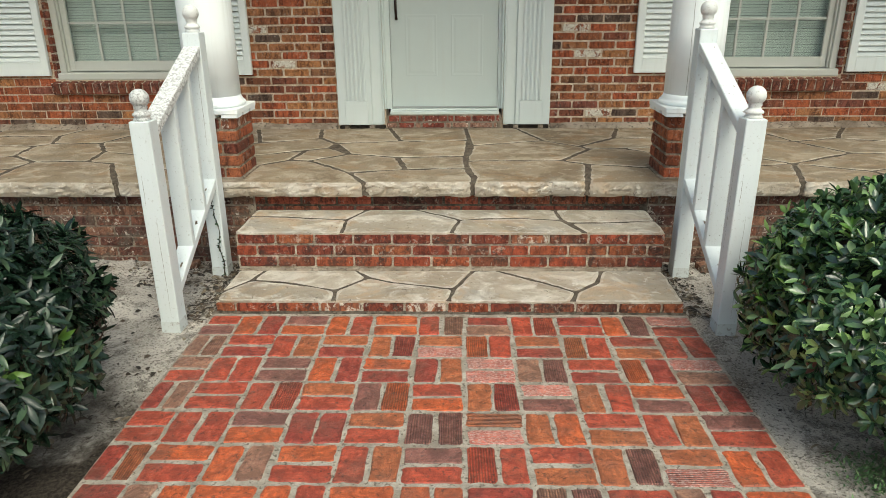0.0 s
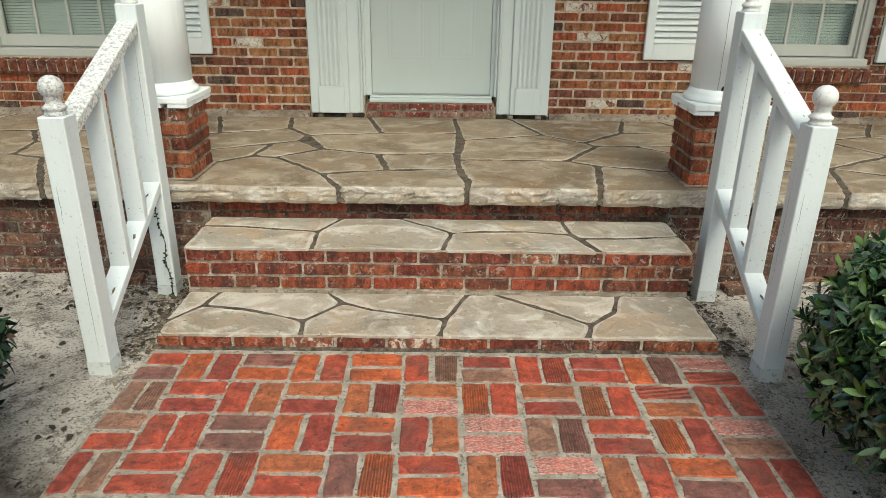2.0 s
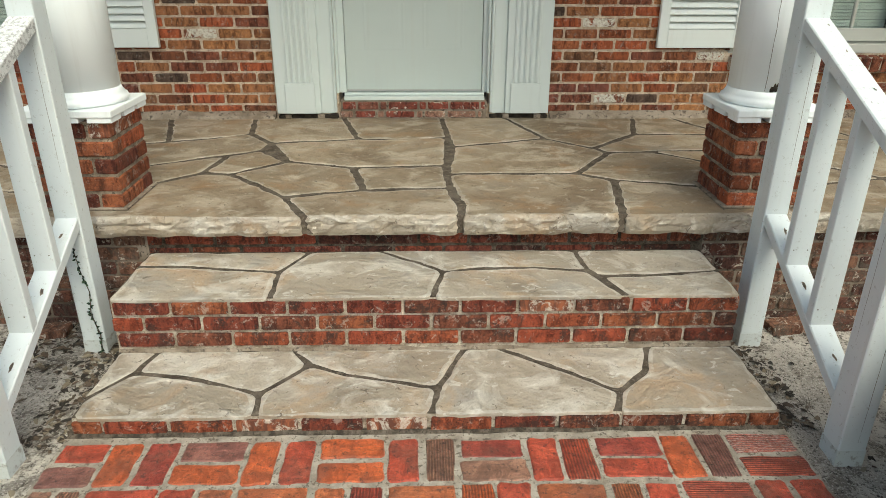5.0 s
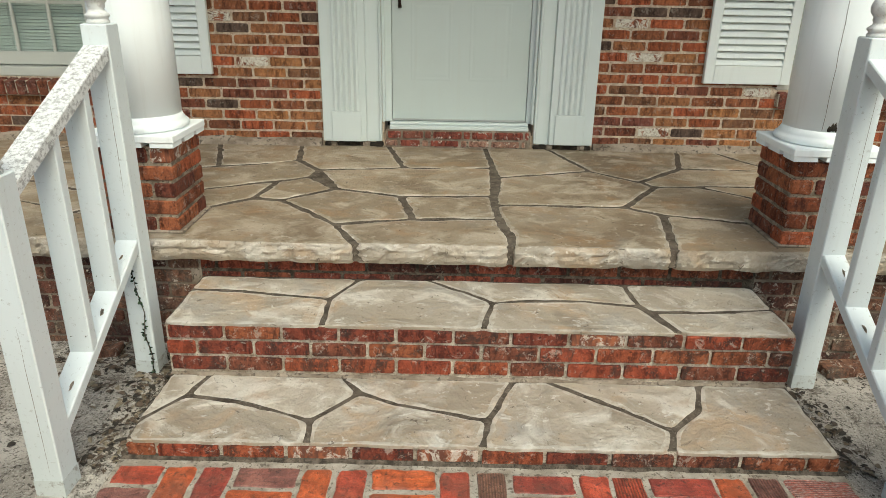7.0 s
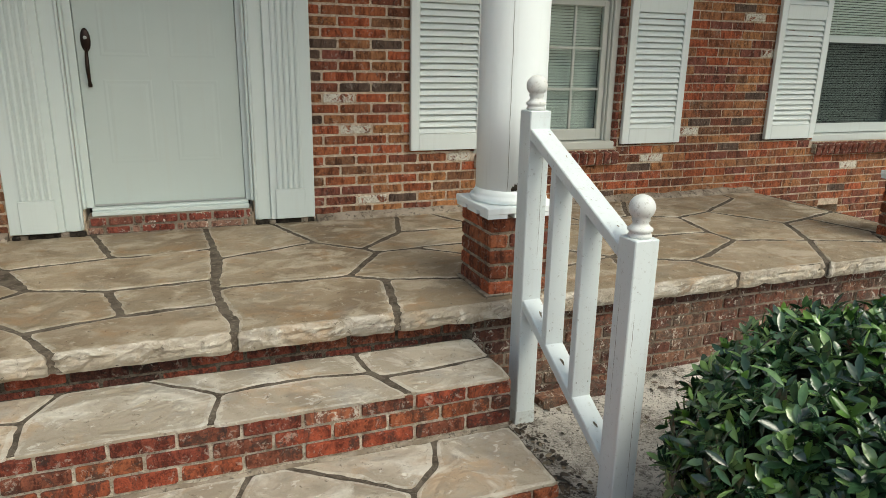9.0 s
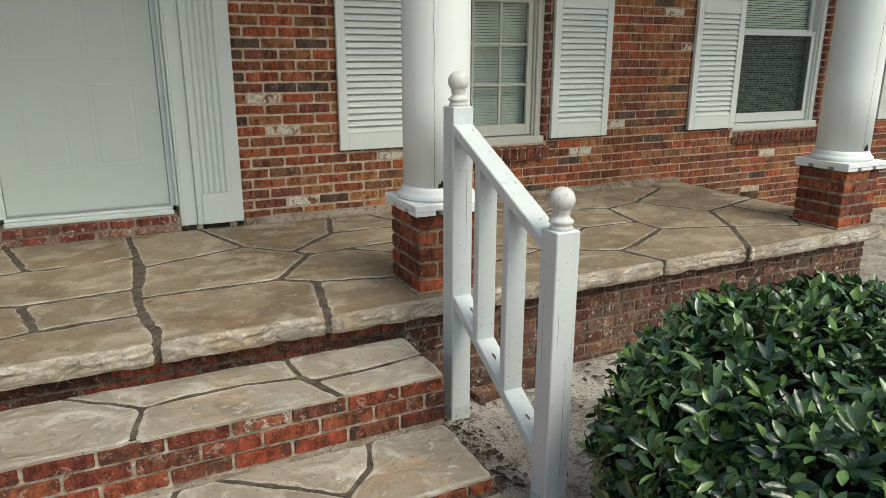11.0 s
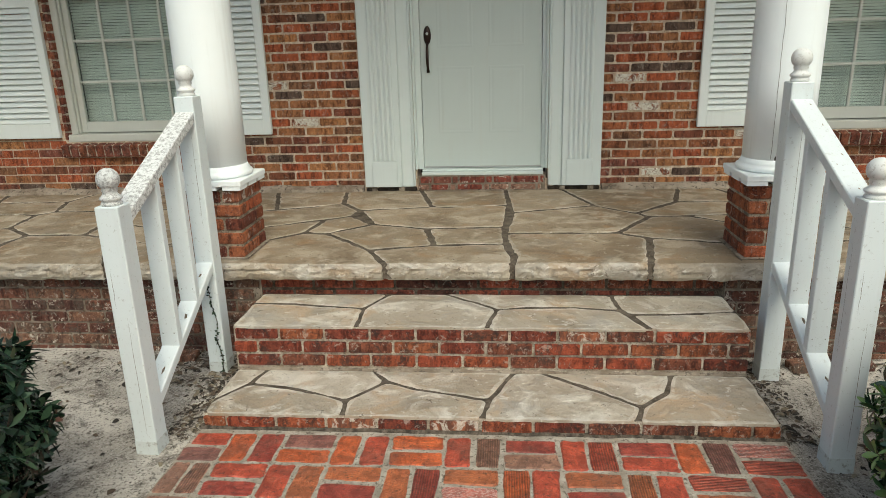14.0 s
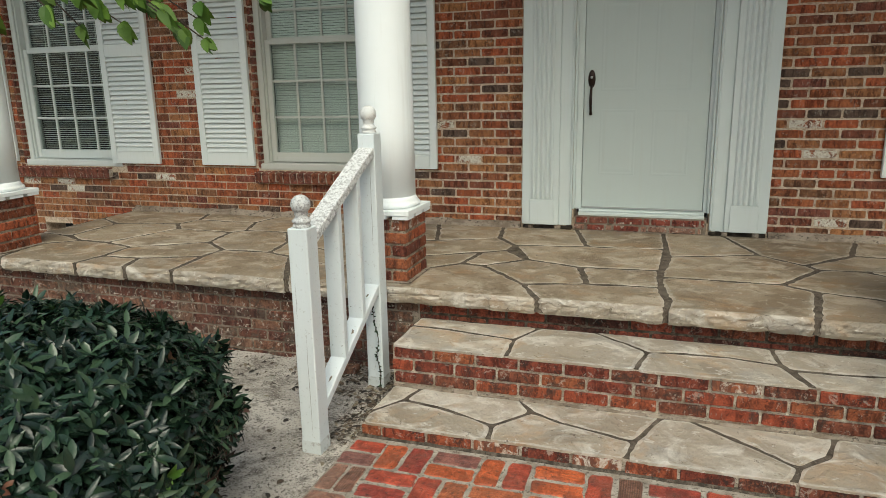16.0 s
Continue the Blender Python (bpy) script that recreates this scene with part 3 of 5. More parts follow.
PORCH_FRONT = [
    [(-2.08, 4.06), (-2.36, 4.60), (-1.95, 4.40), (-1.43, 4.43), (-1.14, 4.68), (-1.00, 4.67), (-0.68, 4.32), (-0.545, 4.06)],
    [(-0.68, 4.32), (-0.32, 4.41), (0.09, 4.43), (0.13, 4.19), (0.12, 4.06), (-0.545, 4.06)],
    [(0.08, 4.66), (0.74, 4.66), (0.90, 4.54), (0.81, 4.06), (0.12, 4.06), (0.13, 4.19), (0.09, 4.43)],
    [(0.90, 4.54), (1.25, 4.45), (1.70, 4.42), (2.26, 4.55), (2.10, 4.06), (0.81, 4.06)],
    [(-0.76, 4.89), (-0.40, 4.77), (-0.32, 4.41), (-0.68, 4.32), (-1.00, 4.67)],
    [(-0.40, 4.77), (0.08, 4.81), (0.08, 4.66), (0.09, 4.43), (-0.32, 4.41)],
]
PORCH_BACK = [
    [(-1.72, 5.95), (-1.16, 5.95), (-1.09, 5.49), (-1.29, 5.39), (-1.53, 5.32)],
    [(-1.16, 5.95), (-0.57, 5.95), (-0.43, 5.36), (-0.92, 5.27), (-1.09, 5.49)],
    [(-0.57, 5.95), (0.08, 5.95), (0.11, 5.40), (-0.14, 5.36), (-0.43, 5.36)],
    [(-1.72, 5.25), (-1.53, 5.32), (-1.29, 5.39), (-1.09, 5.49), (-0.92, 5.27), (-0.94, 5.12), (-1.25, 4.95), (-1.55, 4.77)],
    [(-1.55, 4.77), (-1.25, 4.95), (-1.11, 5.00), (-1.15, 4.70), (-1.43, 4.43), (-1.95, 4.40)],
    [(-1.11, 5.00), (-0.94, 5.12), (-0.76, 4.89), (-1.00, 4.67), (-1.15, 4.70)],
]
PORCH_BACK_EAST = [
    [(-0.92, 5.27), (-0.43, 5.36), (0.11, 5.40), (0.08, 4.81), (-0.40, 4.77), (-0.76, 4.89)],
    [(0.08, 5.95), (0.50, 5.95), (0.69, 5.36), (0.13, 5.18), (0.11, 5.40)],
    [(0.50, 5.95), (1.38, 5.95), (1.26, 5.47), (0.93, 5.14), (0.69, 5.36)],
    [(0.13, 5.18), (0.69, 5.36), (0.93, 5.14), (0.99, 5.05), (0.74, 4.66), (0.08, 4.66)],
    [(1.38, 5.95), (1.62, 5.95), (1.83, 5.45), (1.26, 5.47)],
    [(1.26, 5.47), (1.83, 5.45), (1.75, 5.10), (1.25, 5.07), (0.99, 5.05), (0.93, 5.14)],
    [(0.99, 5.05), (1.25, 5.07), (1.46, 4.87), (1.70, 4.42), (1.25, 4.45), (0.90, 4.54), (0.74, 4.66)],
    [(1.25, 5.07), (1.75, 5.10), (2.26, 4.55), (1.70, 4.42), (1.46, 4.87)],
]
WING_EAST = [
    [(3.30, 5.95), (4.30, 5.95), (4.26, 5.75), (3.67, 5.38), (3.33, 5.29), (3.00, 5.44)],
    [(4.30, 5.95), (4.64, 5.95), (4.62, 5.10), (3.95, 4.91), (3.67, 5.38), (4.26, 5.75)],
    [(3.33, 5.29), (3.67, 5.38), (3.95, 4.91), (3.71, 4.49), (3.24, 4.64), (3.23, 4.86)],
    [(3.95, 4.91), (4.23, 4.98), (4.34, 4.52), (4.16, 4.30), (3.71, 4.49)],
    [(4.23, 4.98), (4.62, 5.10), (4.66, 4.35), (4.34, 4.52)],
    [(2.60, 5.30), (3.00, 5.44), (3.33, 5.29), (3.23, 4.86), (2.81, 4.88)],
    [(2.81, 4.88), (3.23, 4.86), (3.24, 4.64), (2.78, 4.38), (2.66, 4.34), (2.26, 4.55)],
    [(3.24, 4.64), (3.71, 4.49), (3.38, 4.06), (2.745, 4.06), (2.66, 4.34), (2.78, 4.38)],
]
WING_EAST_EDGE = [
    [(3.71, 4.49), (4.16, 4.30), (4.34, 4.52), (4.66, 4.35), (4.66, 4.06), (3.38, 4.06)],
    [(2.26, 4.55), (2.66, 4.34), (2.745, 4.06), (2.10, 4.06)],
    [(1.62, 5.95), (2.45, 5.95), (2.60, 5.30), (1.83, 5.45)],
    [(2.45, 5.95), (3.30, 5.95), (3.00, 5.44), (2.60, 5.30)],
    [(1.83, 5.45), (2.60, 5.30), (2.81, 4.88), (2.26, 4.55), (1.75, 5.10)],
]
WING_WEST = [
    [(-4.40, 4.06), (-4.50, 4.49), (-4.28, 4.67), (-4.00, 4.66), (-3.70, 4.57), (-3.69, 4.29), (-3.73, 4.06)],
    [(-4.86, 4.83), (-4.50, 4.79), (-4.28, 4.67), (-4.50, 4.49), (-4.86, 4.40)],
    [(-4.86, 4.83), (-4.84, 5.50), (-4.51, 5.31), (-4.50, 4.79)],
    [(-4.84, 5.50), (-4.84, 5.95), (-4.00, 5.95), (-3.87, 5.61), (-3.95, 5.43), (-4.51, 5.31)],
    [(-4.51, 5.31), (-3.95, 5.43), (-3.80, 5.24), (-4.00, 4.66), (-4.28, 4.67), (-4.50, 4.79)],
    [(-3.80, 5.24), (-3.95, 5.43), (-3.87, 5.61), (-3.30, 5.63), (-3.18, 5.30), (-3.27, 5.21)],
    [(-4.00, 5.95), (-3.22, 5.95), (-3.30, 5.63), (-3.87, 5.61)],
]
WING_WEST_EDGE = [
    [(-4.00, 4.66), (-3.80, 5.24), (-3.27, 5.21), (-3.21, 4.85), (-3.64, 4.60), (-3.70, 4.57)],
    [(-3.70, 4.57), (-3.64, 4.60), (-3.21, 4.85), (-2.95, 4.66), (-2.97, 4.45), (-3.38, 4.30), (-3.69, 4.29)],
    [(-3.73, 4.06), (-3.69, 4.29), (-3.38, 4.30), (-3.30, 4.06)],
    [(-3.38, 4.30), (-2.97, 4.45), (-2.93, 4.06), (-3.30, 4.06)],
    [(-2.95, 4.66), (-2.57, 4.67), (-2.36, 4.60), (-2.08, 4.06), (-2.93, 4.06), (-2.97, 4.45)],
    [(-3.21, 4.85), (-3.27, 5.21), (-3.18, 5.30), (-2.80, 5.32), (-2.61, 4.99), (-2.57, 4.67), (-2.95, 4.66)],
    [(-3.18, 5.30), (-3.30, 5.63), (-3.22, 5.95), (-2.60, 5.95), (-2.80, 5.32)],
    [(-4.86, 4.06), (-4.86, 4.40), (-4.50, 4.49), (-4.40, 4.06)],
]
WING_WEST_BACK = [
    [(-2.60, 5.95), (-1.72, 5.95), (-1.53, 5.32), (-1.72, 5.25), (-2.20, 5.36), (-2.80, 5.32)],
    [(-2.80, 5.32), (-2.20, 5.36), (-1.72, 5.25), (-1.55, 4.77), (-2.10, 4.78), (-2.61, 4.99)],
    [(-2.61, 4.99), (-2.10, 4.78), (-1.55, 4.77), (-1.95, 4.40), (-2.36, 4.60), (-2.57, 4.67)],
]


def course(parent, x0, x1, y, z0, pitch, length, high, first, material, depth=0.10, pieces=None):
    """One course of stretchers along x with its face at y. first: where a joint falls."""
    x = first - math.ceil((first - x0) / length) * length
    while x < x1:
        a, b = max(x, x0) + 0.0058, min(x + length, x1) - 0.0058
        if b - a > 0.03:
            mat = material
            if pieces and any(a - 0.005 <= px < b + 0.005 for px in pieces):
                mat = limed_step
            lay(parent, ((a + b) / 2, y + depth / 2 + rng.uniform(-0.003, 0.003), z0 + high / 2), (round(b - a, 3), depth, high), mat, chamfer=0.0042)
        x += length




def build_steps():
    low = tagged(part("step_low", boxes((-1.243, 1.203, 3.284, 3.72, -0.09, TREAD_1 - 0.008)), step_mortar), "low stone-topped step with a red brick edge", "step", "entrance steps")
    part("joints", boxes((-1.243, 1.203, 3.288, 3.715, TREAD_1 - 0.0075, TREAD_1 - 0.0025)), joint_mortar, low, "dark mortar joints")
    for k, s in enumerate(STEP_LOW):
        stone(low, s, TREAD_1, 0.014, 10 + k, open_front=3.30)
    course(low, -1.25, 1.21, 3.273, -0.007, 0.067, 0.2235, 0.059, -0.024, step_brick, pieces=(-0.60, -0.15))
    course(low, -1.25, 1.21, 3.277, -0.071, 0.067, 0.2235, 0.056, 0.09, step_brick)
    strip = bmesh.new()
    rings = []
    for i in range(62):
        x = -1.26 + 2.48 * i / 61
        d = 0.012 * noise.noise((x * 9, 4, 0))
        rings.append([strip.verts.new(p) for p in ((x, 3.254 + d, -0.012), (x, 3.261 + d, -0.001), (x, 3.272, 0.007 + d * 0.5), (x, 3.286, 0.004), (x, 3.286, -0.02))])
    for p, q in zip(rings, rings[1:]):
        for i in range(4):
            strip.faces.new((p[i], p[i + 1], q[i + 1], q[i]))
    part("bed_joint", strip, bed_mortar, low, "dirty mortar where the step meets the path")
    for k in range(2):
        for x, s in ((-1.25, 1), (1.21, -1)):
            lay(low, (x + s * 0.05, 3.40 + k * 0.22, 0.024), (0.1, 0.21, 0.056), step_brick)
    back = bmesh.new()
    rings = []
    for i in range(90):
        x = -1.245 + 2.445 * i / 89
        d, h = 0.012 + 0.012 * noise.noise((x * 13, 9, 0)), 0.008 + 0.012 * noise.noise((x * 10, 2, 7))
        rings.append([back.verts.new(p) for p in ((x, 3.702, TREAD_1 - 0.004), (x, 3.702 - d, TREAD_1 + 0.0005), (x, 3.698 - d * 0.4, TREAD_1 + h * 0.6), (x, 3.702, TREAD_1 + h + 0.008))])
    for p, q in zip(rings, rings[1:]):
        for i in range(3):
            back.faces.new((p[i], p[i + 1], q[i + 1], q[i]))
    part("back_joint", back, render_mortar, low, "ragged mortar where the tread meets the riser")
    high = tagged(part("step_high", boxes((-1.243, 1.198, 3.70, 4.20, -0.05, TREAD_2 - 0.008)), step_mortar), "upper stone-topped step with three courses of red brick", "step", "entrance steps")
    part("joints", boxes((-1.243, 1.198, 3.704, 4.19, TREAD_2 - 0.0075, TREAD_2 - 0.0025)), joint_mortar, high, "dark mortar joints")
    for k, s in enumerate(STEP_HIGH):
        stone(high, s, TREAD_2, 0.014, 30 + k, open_front=3.71)
    for row, z in enumerate((0.236, 0.167, 0.097)):
        course(high, -1.25, 1.205, 3.688, z - 0.001, 0.067, 0.2235, 0.0570, 0.102 if row != 1 else -0.01, step_brick, pieces=(0.40,) if row == 0 else ())
        for k in range(2):
            for x, s in ((-1.25, 1), (1.205, -1)):
                lay(high, (x + s * 0.05, 3.82 + k * 0.23, z + 0.028), (0.1, 0.21, 0.057), step_brick)


def build_porch():
    porch = tagged(part("floor_porch", boxes((PX0 + 0.014, PX1 - 0.014, 4.074, WALL, PORCH - 0.085, PORCH - 0.0035)), joint_mortar), "raised porch floor of irregular buff flagstones with dark joints", "porch floor", kind="structure")
    k = 50
    for area in (PORCH_FRONT, PORCH_BACK, PORCH_BACK_EAST, WING_EAST, WING_EAST_EDGE, WING_WEST, WING_WEST_EDGE, WING_WEST_BACK):
        for s in area:
            k += 1
            stone(porch, s, PORCH, 0.092, k, open_front=4.07, joint=0.0098)
    base = tagged(part("wall_foundation", boxes((PX0 + 0.06, PX1 - 0.06, 4.148, 4.30, -0.12, PORCH - 0.087), (PX0 + 0.06, PX0 + 0.2, 4.30, WALL, -0.12, PORCH - 0.087), (PX1 - 0.2, PX1 - 0.06, 4.30, WALL, -0.12, PORCH - 0.087)), render_mortar),
                  "weathered brick foundation wall under the porch edge", "wall", kind="structure")
    # Dark strip behind the riser bricks: grime plus the overhang's painted shade.
    part("dirty_joints", boxes((-1.25, 1.21, 4.1445, 4.149, 0.26, 0.412)), bed_mortar, base, "dirty mortar darkened for the shade under the porch edge")
    for row in range(7):
        z = 0.338 - row * 0.0695
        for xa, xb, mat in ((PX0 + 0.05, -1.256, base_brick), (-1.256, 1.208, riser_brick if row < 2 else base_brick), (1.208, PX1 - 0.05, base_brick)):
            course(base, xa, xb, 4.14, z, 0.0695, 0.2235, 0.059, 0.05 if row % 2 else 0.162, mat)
    cant = bmesh.new()
    for x0, x1 in ((-4.84, -1.02), (0.81, 4.62)):
        n = int((x1 - x0) / 0.06)
        rings = []
        for i in range(n + 1):
            x = x0 + (x1 - x0) * i / n
            h, d = 0.044 + 0.018 * noise.noise((x * 5, 0, 0)) + 0.006 * noise.noise((x * 23, 0, 0)), 0.062 + 0.03 * noise.noise((x * 4, 5, 0)) + 0.012 * noise.noise((x * 19, 5, 0))
            rings.append([cant.verts.new(p) for p in ((x, WALL - d, PORCH - 0.004), (x, WALL - d * 0.8, PORCH + h * 0.45), (x, WALL - 0.012, PORCH + h), (x, WALL + 0.005, PORCH + h), (x, WALL + 0.005, PORCH - 0.004))])
        for a, b in zip(rings, rings[1:]):
            for i in range(5):
                cant.faces.new((a[i], a[(i + 1) % 5], b[(i + 1) % 5], b[i]))
        cant.faces.new(rings[0])
        cant.faces.new(rings[-1])
    tagged(part("trim_mortar_fillet", cant, render_mortar), "stained uneven mortar fillet at the foot of the wall", "trim", kind="structure")


# ---------------------------------------------------------------- paving: pairs of bricks, basket weave
PAVING = ["rpodpooroorGdgrRdroPWR", "gGrdrbbdbDbwOrbdBrRbrr", "grrrppododdbwwgPrdOdwg", "dgrrrRbrpOrobDwpbropdd",
          "rrrrpoddbrPPBwborbrbpr", "dBorogorrbprRrrbbPbWor"]


def paver_mesh(size, material, variant):
    """A worn paver: a rounded, nibbled outline with an eased top edge."""
    key = ("paver", tuple(round(s, 4) for s in size), material.name, variant)
    if key not in brick_cache:
        r = random.Random(variant * 7 + len(material.name))
        hx, hy, c = size[0] / 2, size[1] / 2, 0.008
        ring = []
        for sx, sy, flip in ((1, -1, 0), (1, 1, 1), (-1, 1, 0), (-1, -1, 1)):
            a, b = (sx * (hx - c), sy * hy), (sx * hx, sy * (hy - c))
            ring += [b, a] if flip else [a, b]
            nxt = (1, 1) if (sx, sy) == (1, -1) else (-1, 1) if (sx, sy) == (1, 1) else (-1, -1) if (sx, sy) == (-1, 1) else (1, -1)
            if nxt[0] == sx:
                ring += [(sx * hx, sy * hy * 0.35), (sx * hx, -sy * hy * 0.35)]
            else:
                ring += [(sx * hx * 0.6, sy * hy), (sx * hx * 0.1, sy * hy), (-sx * hx * 0.5, sy * hy)]
        ring = [(x + r.uniform(-0.0065, 0.002) * (1 if x > 0 else -1), y + r.uniform(-0.006, 0.002) * (1 if y > 0 else -1)) for x, y in ring]
        bm = bmesh.new()
        rows = []
        for k, z in ((1.0, -0.025), (1.0, 0.0205), (0.0, 0.025)):
            rows.append([bm.verts.new((x if k else x - math.copysign(0.005, x), y if k else y - math.copysign(0.005, y), z + (r.uniform(-0.001, 0.0008) if not k else 0))) for x, y in ring])
        for p, q in zip(rows, rows[1:]):
            for i in range(len(p)):
                bm.faces.new((p[i], p[(i + 1) % len(p)], q[(i + 1) % len(p)], q[i]))
        bm.faces.new(rows[-1])
        bmesh.ops.recalc_face_normals(bm, faces=bm.faces)
        mesh = bpy.data.meshes.new("paver")
        bm.to_mesh(mesh)
        bm.free()
        mesh.materials.append(material)
        brick_cache[key] = mesh
    return brick_cache[key]


def build_paving():
    path = tagged(part("pavement_path", boxes((-1.262, 1.222, -2.2, 3.272, -0.12, -0.0035)), pave_mortar), "red and orange brick path in basket weave, wet-looking and worn", "path", kind="structure")
    edges = [-1.262] + [-1.085 + 0.2305 * k for k in range(11)]
    deep = 0.2205
    fill = "rdobrgorpdrbRoPdGrbo"
    for row in range(13):
        y1 = 3.238 - row * deep
        letters = PAVING[row] if row < len(PAVING) else "".join(rng.choice(fill) for _ in range(22))
        for col in range(11):
            x0, x1 = edges[col], edges[col + 1]
            for k in range(2):
                mat = paver_mats[letters[col * 2 + k]]
                jig = [rng.uniform(-0.005, 0.003) for _ in range(4)]
                if (col + row) % 2 == 0:
                    size = (x1 - x0 - 0.0105, deep / 2 - 0.0105, 0.05)
                    at, turn = ((x0 + x1) / 2 + jig[0], y1 - deep * (0.25 + 0.5 * k) + jig[1], -0.025), 0.0
                else:
                    size = (deep - 0.0105, (x1 - x0) / 2 - 0.0105, 0.05)
                    at, turn = (x0 + (x1 - x0) * (0.25 + 0.5 * k) + jig[0], y1 - deep / 2 + jig[1], -0.025), 90.0
                ob = new("paver", paver_mesh(size, mat, rng.randrange(5)))
                ob.parent = path
                ob.matrix_basis = pose(at[0], at[1], at[2] + rng.uniform(-0.0015, 0.002), rng.uniform(-0.6, 0.6), rng.uniform(-0.6, 0.6), turn + rng.uniform(-1.4, 1.4) + 180 * rng.randrange(2))
                ob.scale = (1 + jig[2] * 8, 1 + jig[3] * 14, 1)
    far = []
    for row in range(13, 24):
        y1 = 3.238 - row * deep
        for col in range(11):
            x0, x1 = edges[col], edges[col + 1]
            for k in (0.25, 0.75):
                if (col + row) % 2 == 0:
                    far.append((((x0 + x1) / 2, y1 - deep * k, -0.025), (x1 - x0 - 0.012, deep / 2 - 0.012, 0.05)))
                else:
                    far.append(((x0 + (x1 - x0) * k, y1 - deep / 2, -0.025), ((x1 - x0) / 2 - 0.012, deep - 0.012, 0.05)))
    joined_bricks("pavers", far, brick_material("paver_joined", list(PAVER_TONES.values()), island=True), path)


# ---------------------------------------------------------------- columns on brick piers
rot_wood = rough_material("rotten_wood", (0.018, 0.014, 0.011), (0.05, 0.04, 0.03), 30)
rot_line = rough_material("split_wood", (0.16, 0.15, 0.13), (0.30, 0.29, 0.26), 30)


def build_pier_and_column(x0, y0, first):
    s, course_h = 0.345, 0.0765
    pier = thing("brick_pier", "square red brick pier carrying a porch column", "pier", "porch piers", at=(x0, y0, PORCH))
    part("core", boxes((0.012, s - 0.012, 0.012, s - 0.012, 0, 5 * course_h)), pier_mortar, pier)
    part("mortar_bed", boxes((-0.012, s + 0.012, -0.006, s + 0.014, 0, 0.012), bevel=0.004), render_mortar, pier)
    w = 0.103
    for row in range(5):
        z = row * course_h + 0.006 + 0.032
        spans = [((0, s - w), (0, w)), ((s - w, s), (0, s - w)), ((w, s), (s - w, s)), ((0, w), (w, s))]
        if row % 2:
            spans = [((w, s), (0, w)), ((s - w, s), (w, s)), ((0, s - w), (s - w, s)), ((0, w), (0, s - w))]
        for (a, b), (c, d) in spans:
            odd = first == 0 and row == 4 and a > 0.2
            lay(pier, ((a + b) / 2, (c + d) / 2, z), (b - a - 0.009, d - c - 0.009, 0.065), limed_step if odd else pier_brick, chamfer=0.006)
    top = PORCH + 5 * course_h
    col = thing("porch_column", "tall round white painted porch column with a moulded base", "column", "porch columns", at=(x0 + s / 2, y0 + s / 2, top))
    feet = bmesh.new()
    for i in range(3):
        for j in range(3):
            cx, cy = (i - 1) * 0.148, (j - 1) * 0.148
            box(feet, cx - 0.056 + (0.014 if i == 0 else 0), cx + 0.056 - (0.014 if i == 2 else 0), cy - 0.056 + (0.014 if j == 0 else 0), cy + 0.056 - (0.014 if j == 2 else 0), 0, 0.022)
    part("feet", feet, column_paint, col)
    part("plinth", boxes((-0.195, 0.195, -0.195, 0.195, 0.02, 0.052), bevel=0.004), column_paint, col)
    prof = [(0.160, 0.05), (0.184, 0.056), (0.188, 0.068), (0.184, 0.080), (0.172, 0.084), (0.172, 0.092), (0.166, 0.100), (0.161, 0.115)]
    part("base_moulding", lathe(prof, 48), column_paint, col, smooth=True)
    part("shaft", lathe([(0.160, 0.11), (0.160, 0.5), (0.158, 1.1), (0.152, 2.0), (0.142, 3.8 - top)], 56), column_paint, col, smooth=True)
    if first in (1, 2):
        r = random.Random(first)
        crack = bmesh.new()
        prev, ang = None, radians(-118 if first == 1 else -100)
        for k in range(30):
            z = 0.12 + k * (0.035 if first == 1 else 0.05)
            ang += r.uniform(-0.012, 0.012)
            now = [crack.verts.new((rr * math.cos(ang + da), rr * math.sin(ang + da), z)) for rr, da in ((0.1606, -0.006), (0.1608, 0.006))]
            if prev:
                crack.faces.new((prev[0], prev[1], now[1], now[0]))
            prev = now
        part("crack", crack, rot_line, col, "dark hairline split in the paint")
        scab = bmesh.new()
        rows = []
        for i in range(8):
            a = radians(-112 if first == 1 else -96) + i * 0.035
            lo, hi = 0.116 + r.uniform(0, 0.006), 0.126 + 0.036 * math.sin(math.pi * (i + 0.5) / 8) * r.uniform(0.4, 1.2)
            rows.append([scab.verts.new((rr * math.cos(a), rr * math.sin(a), z)) for rr, z in ((0.1612, lo), (0.1615, (lo + hi) / 2), (0.1609, hi))])
        for p, q in zip(rows, rows[1:]):
            for i in range(2):
                scab.faces.new((p[i], p[i + 1], q[i + 1], q[i]))
        part("rot_patch", scab, rot_wood, col, "dark rotten patch at the foot of the shaft")
    return pier, col


chip_wood = rough_material("bare_wood", (0.22, 0.18, 0.14), (0.36, 0.30, 0.24), 40)


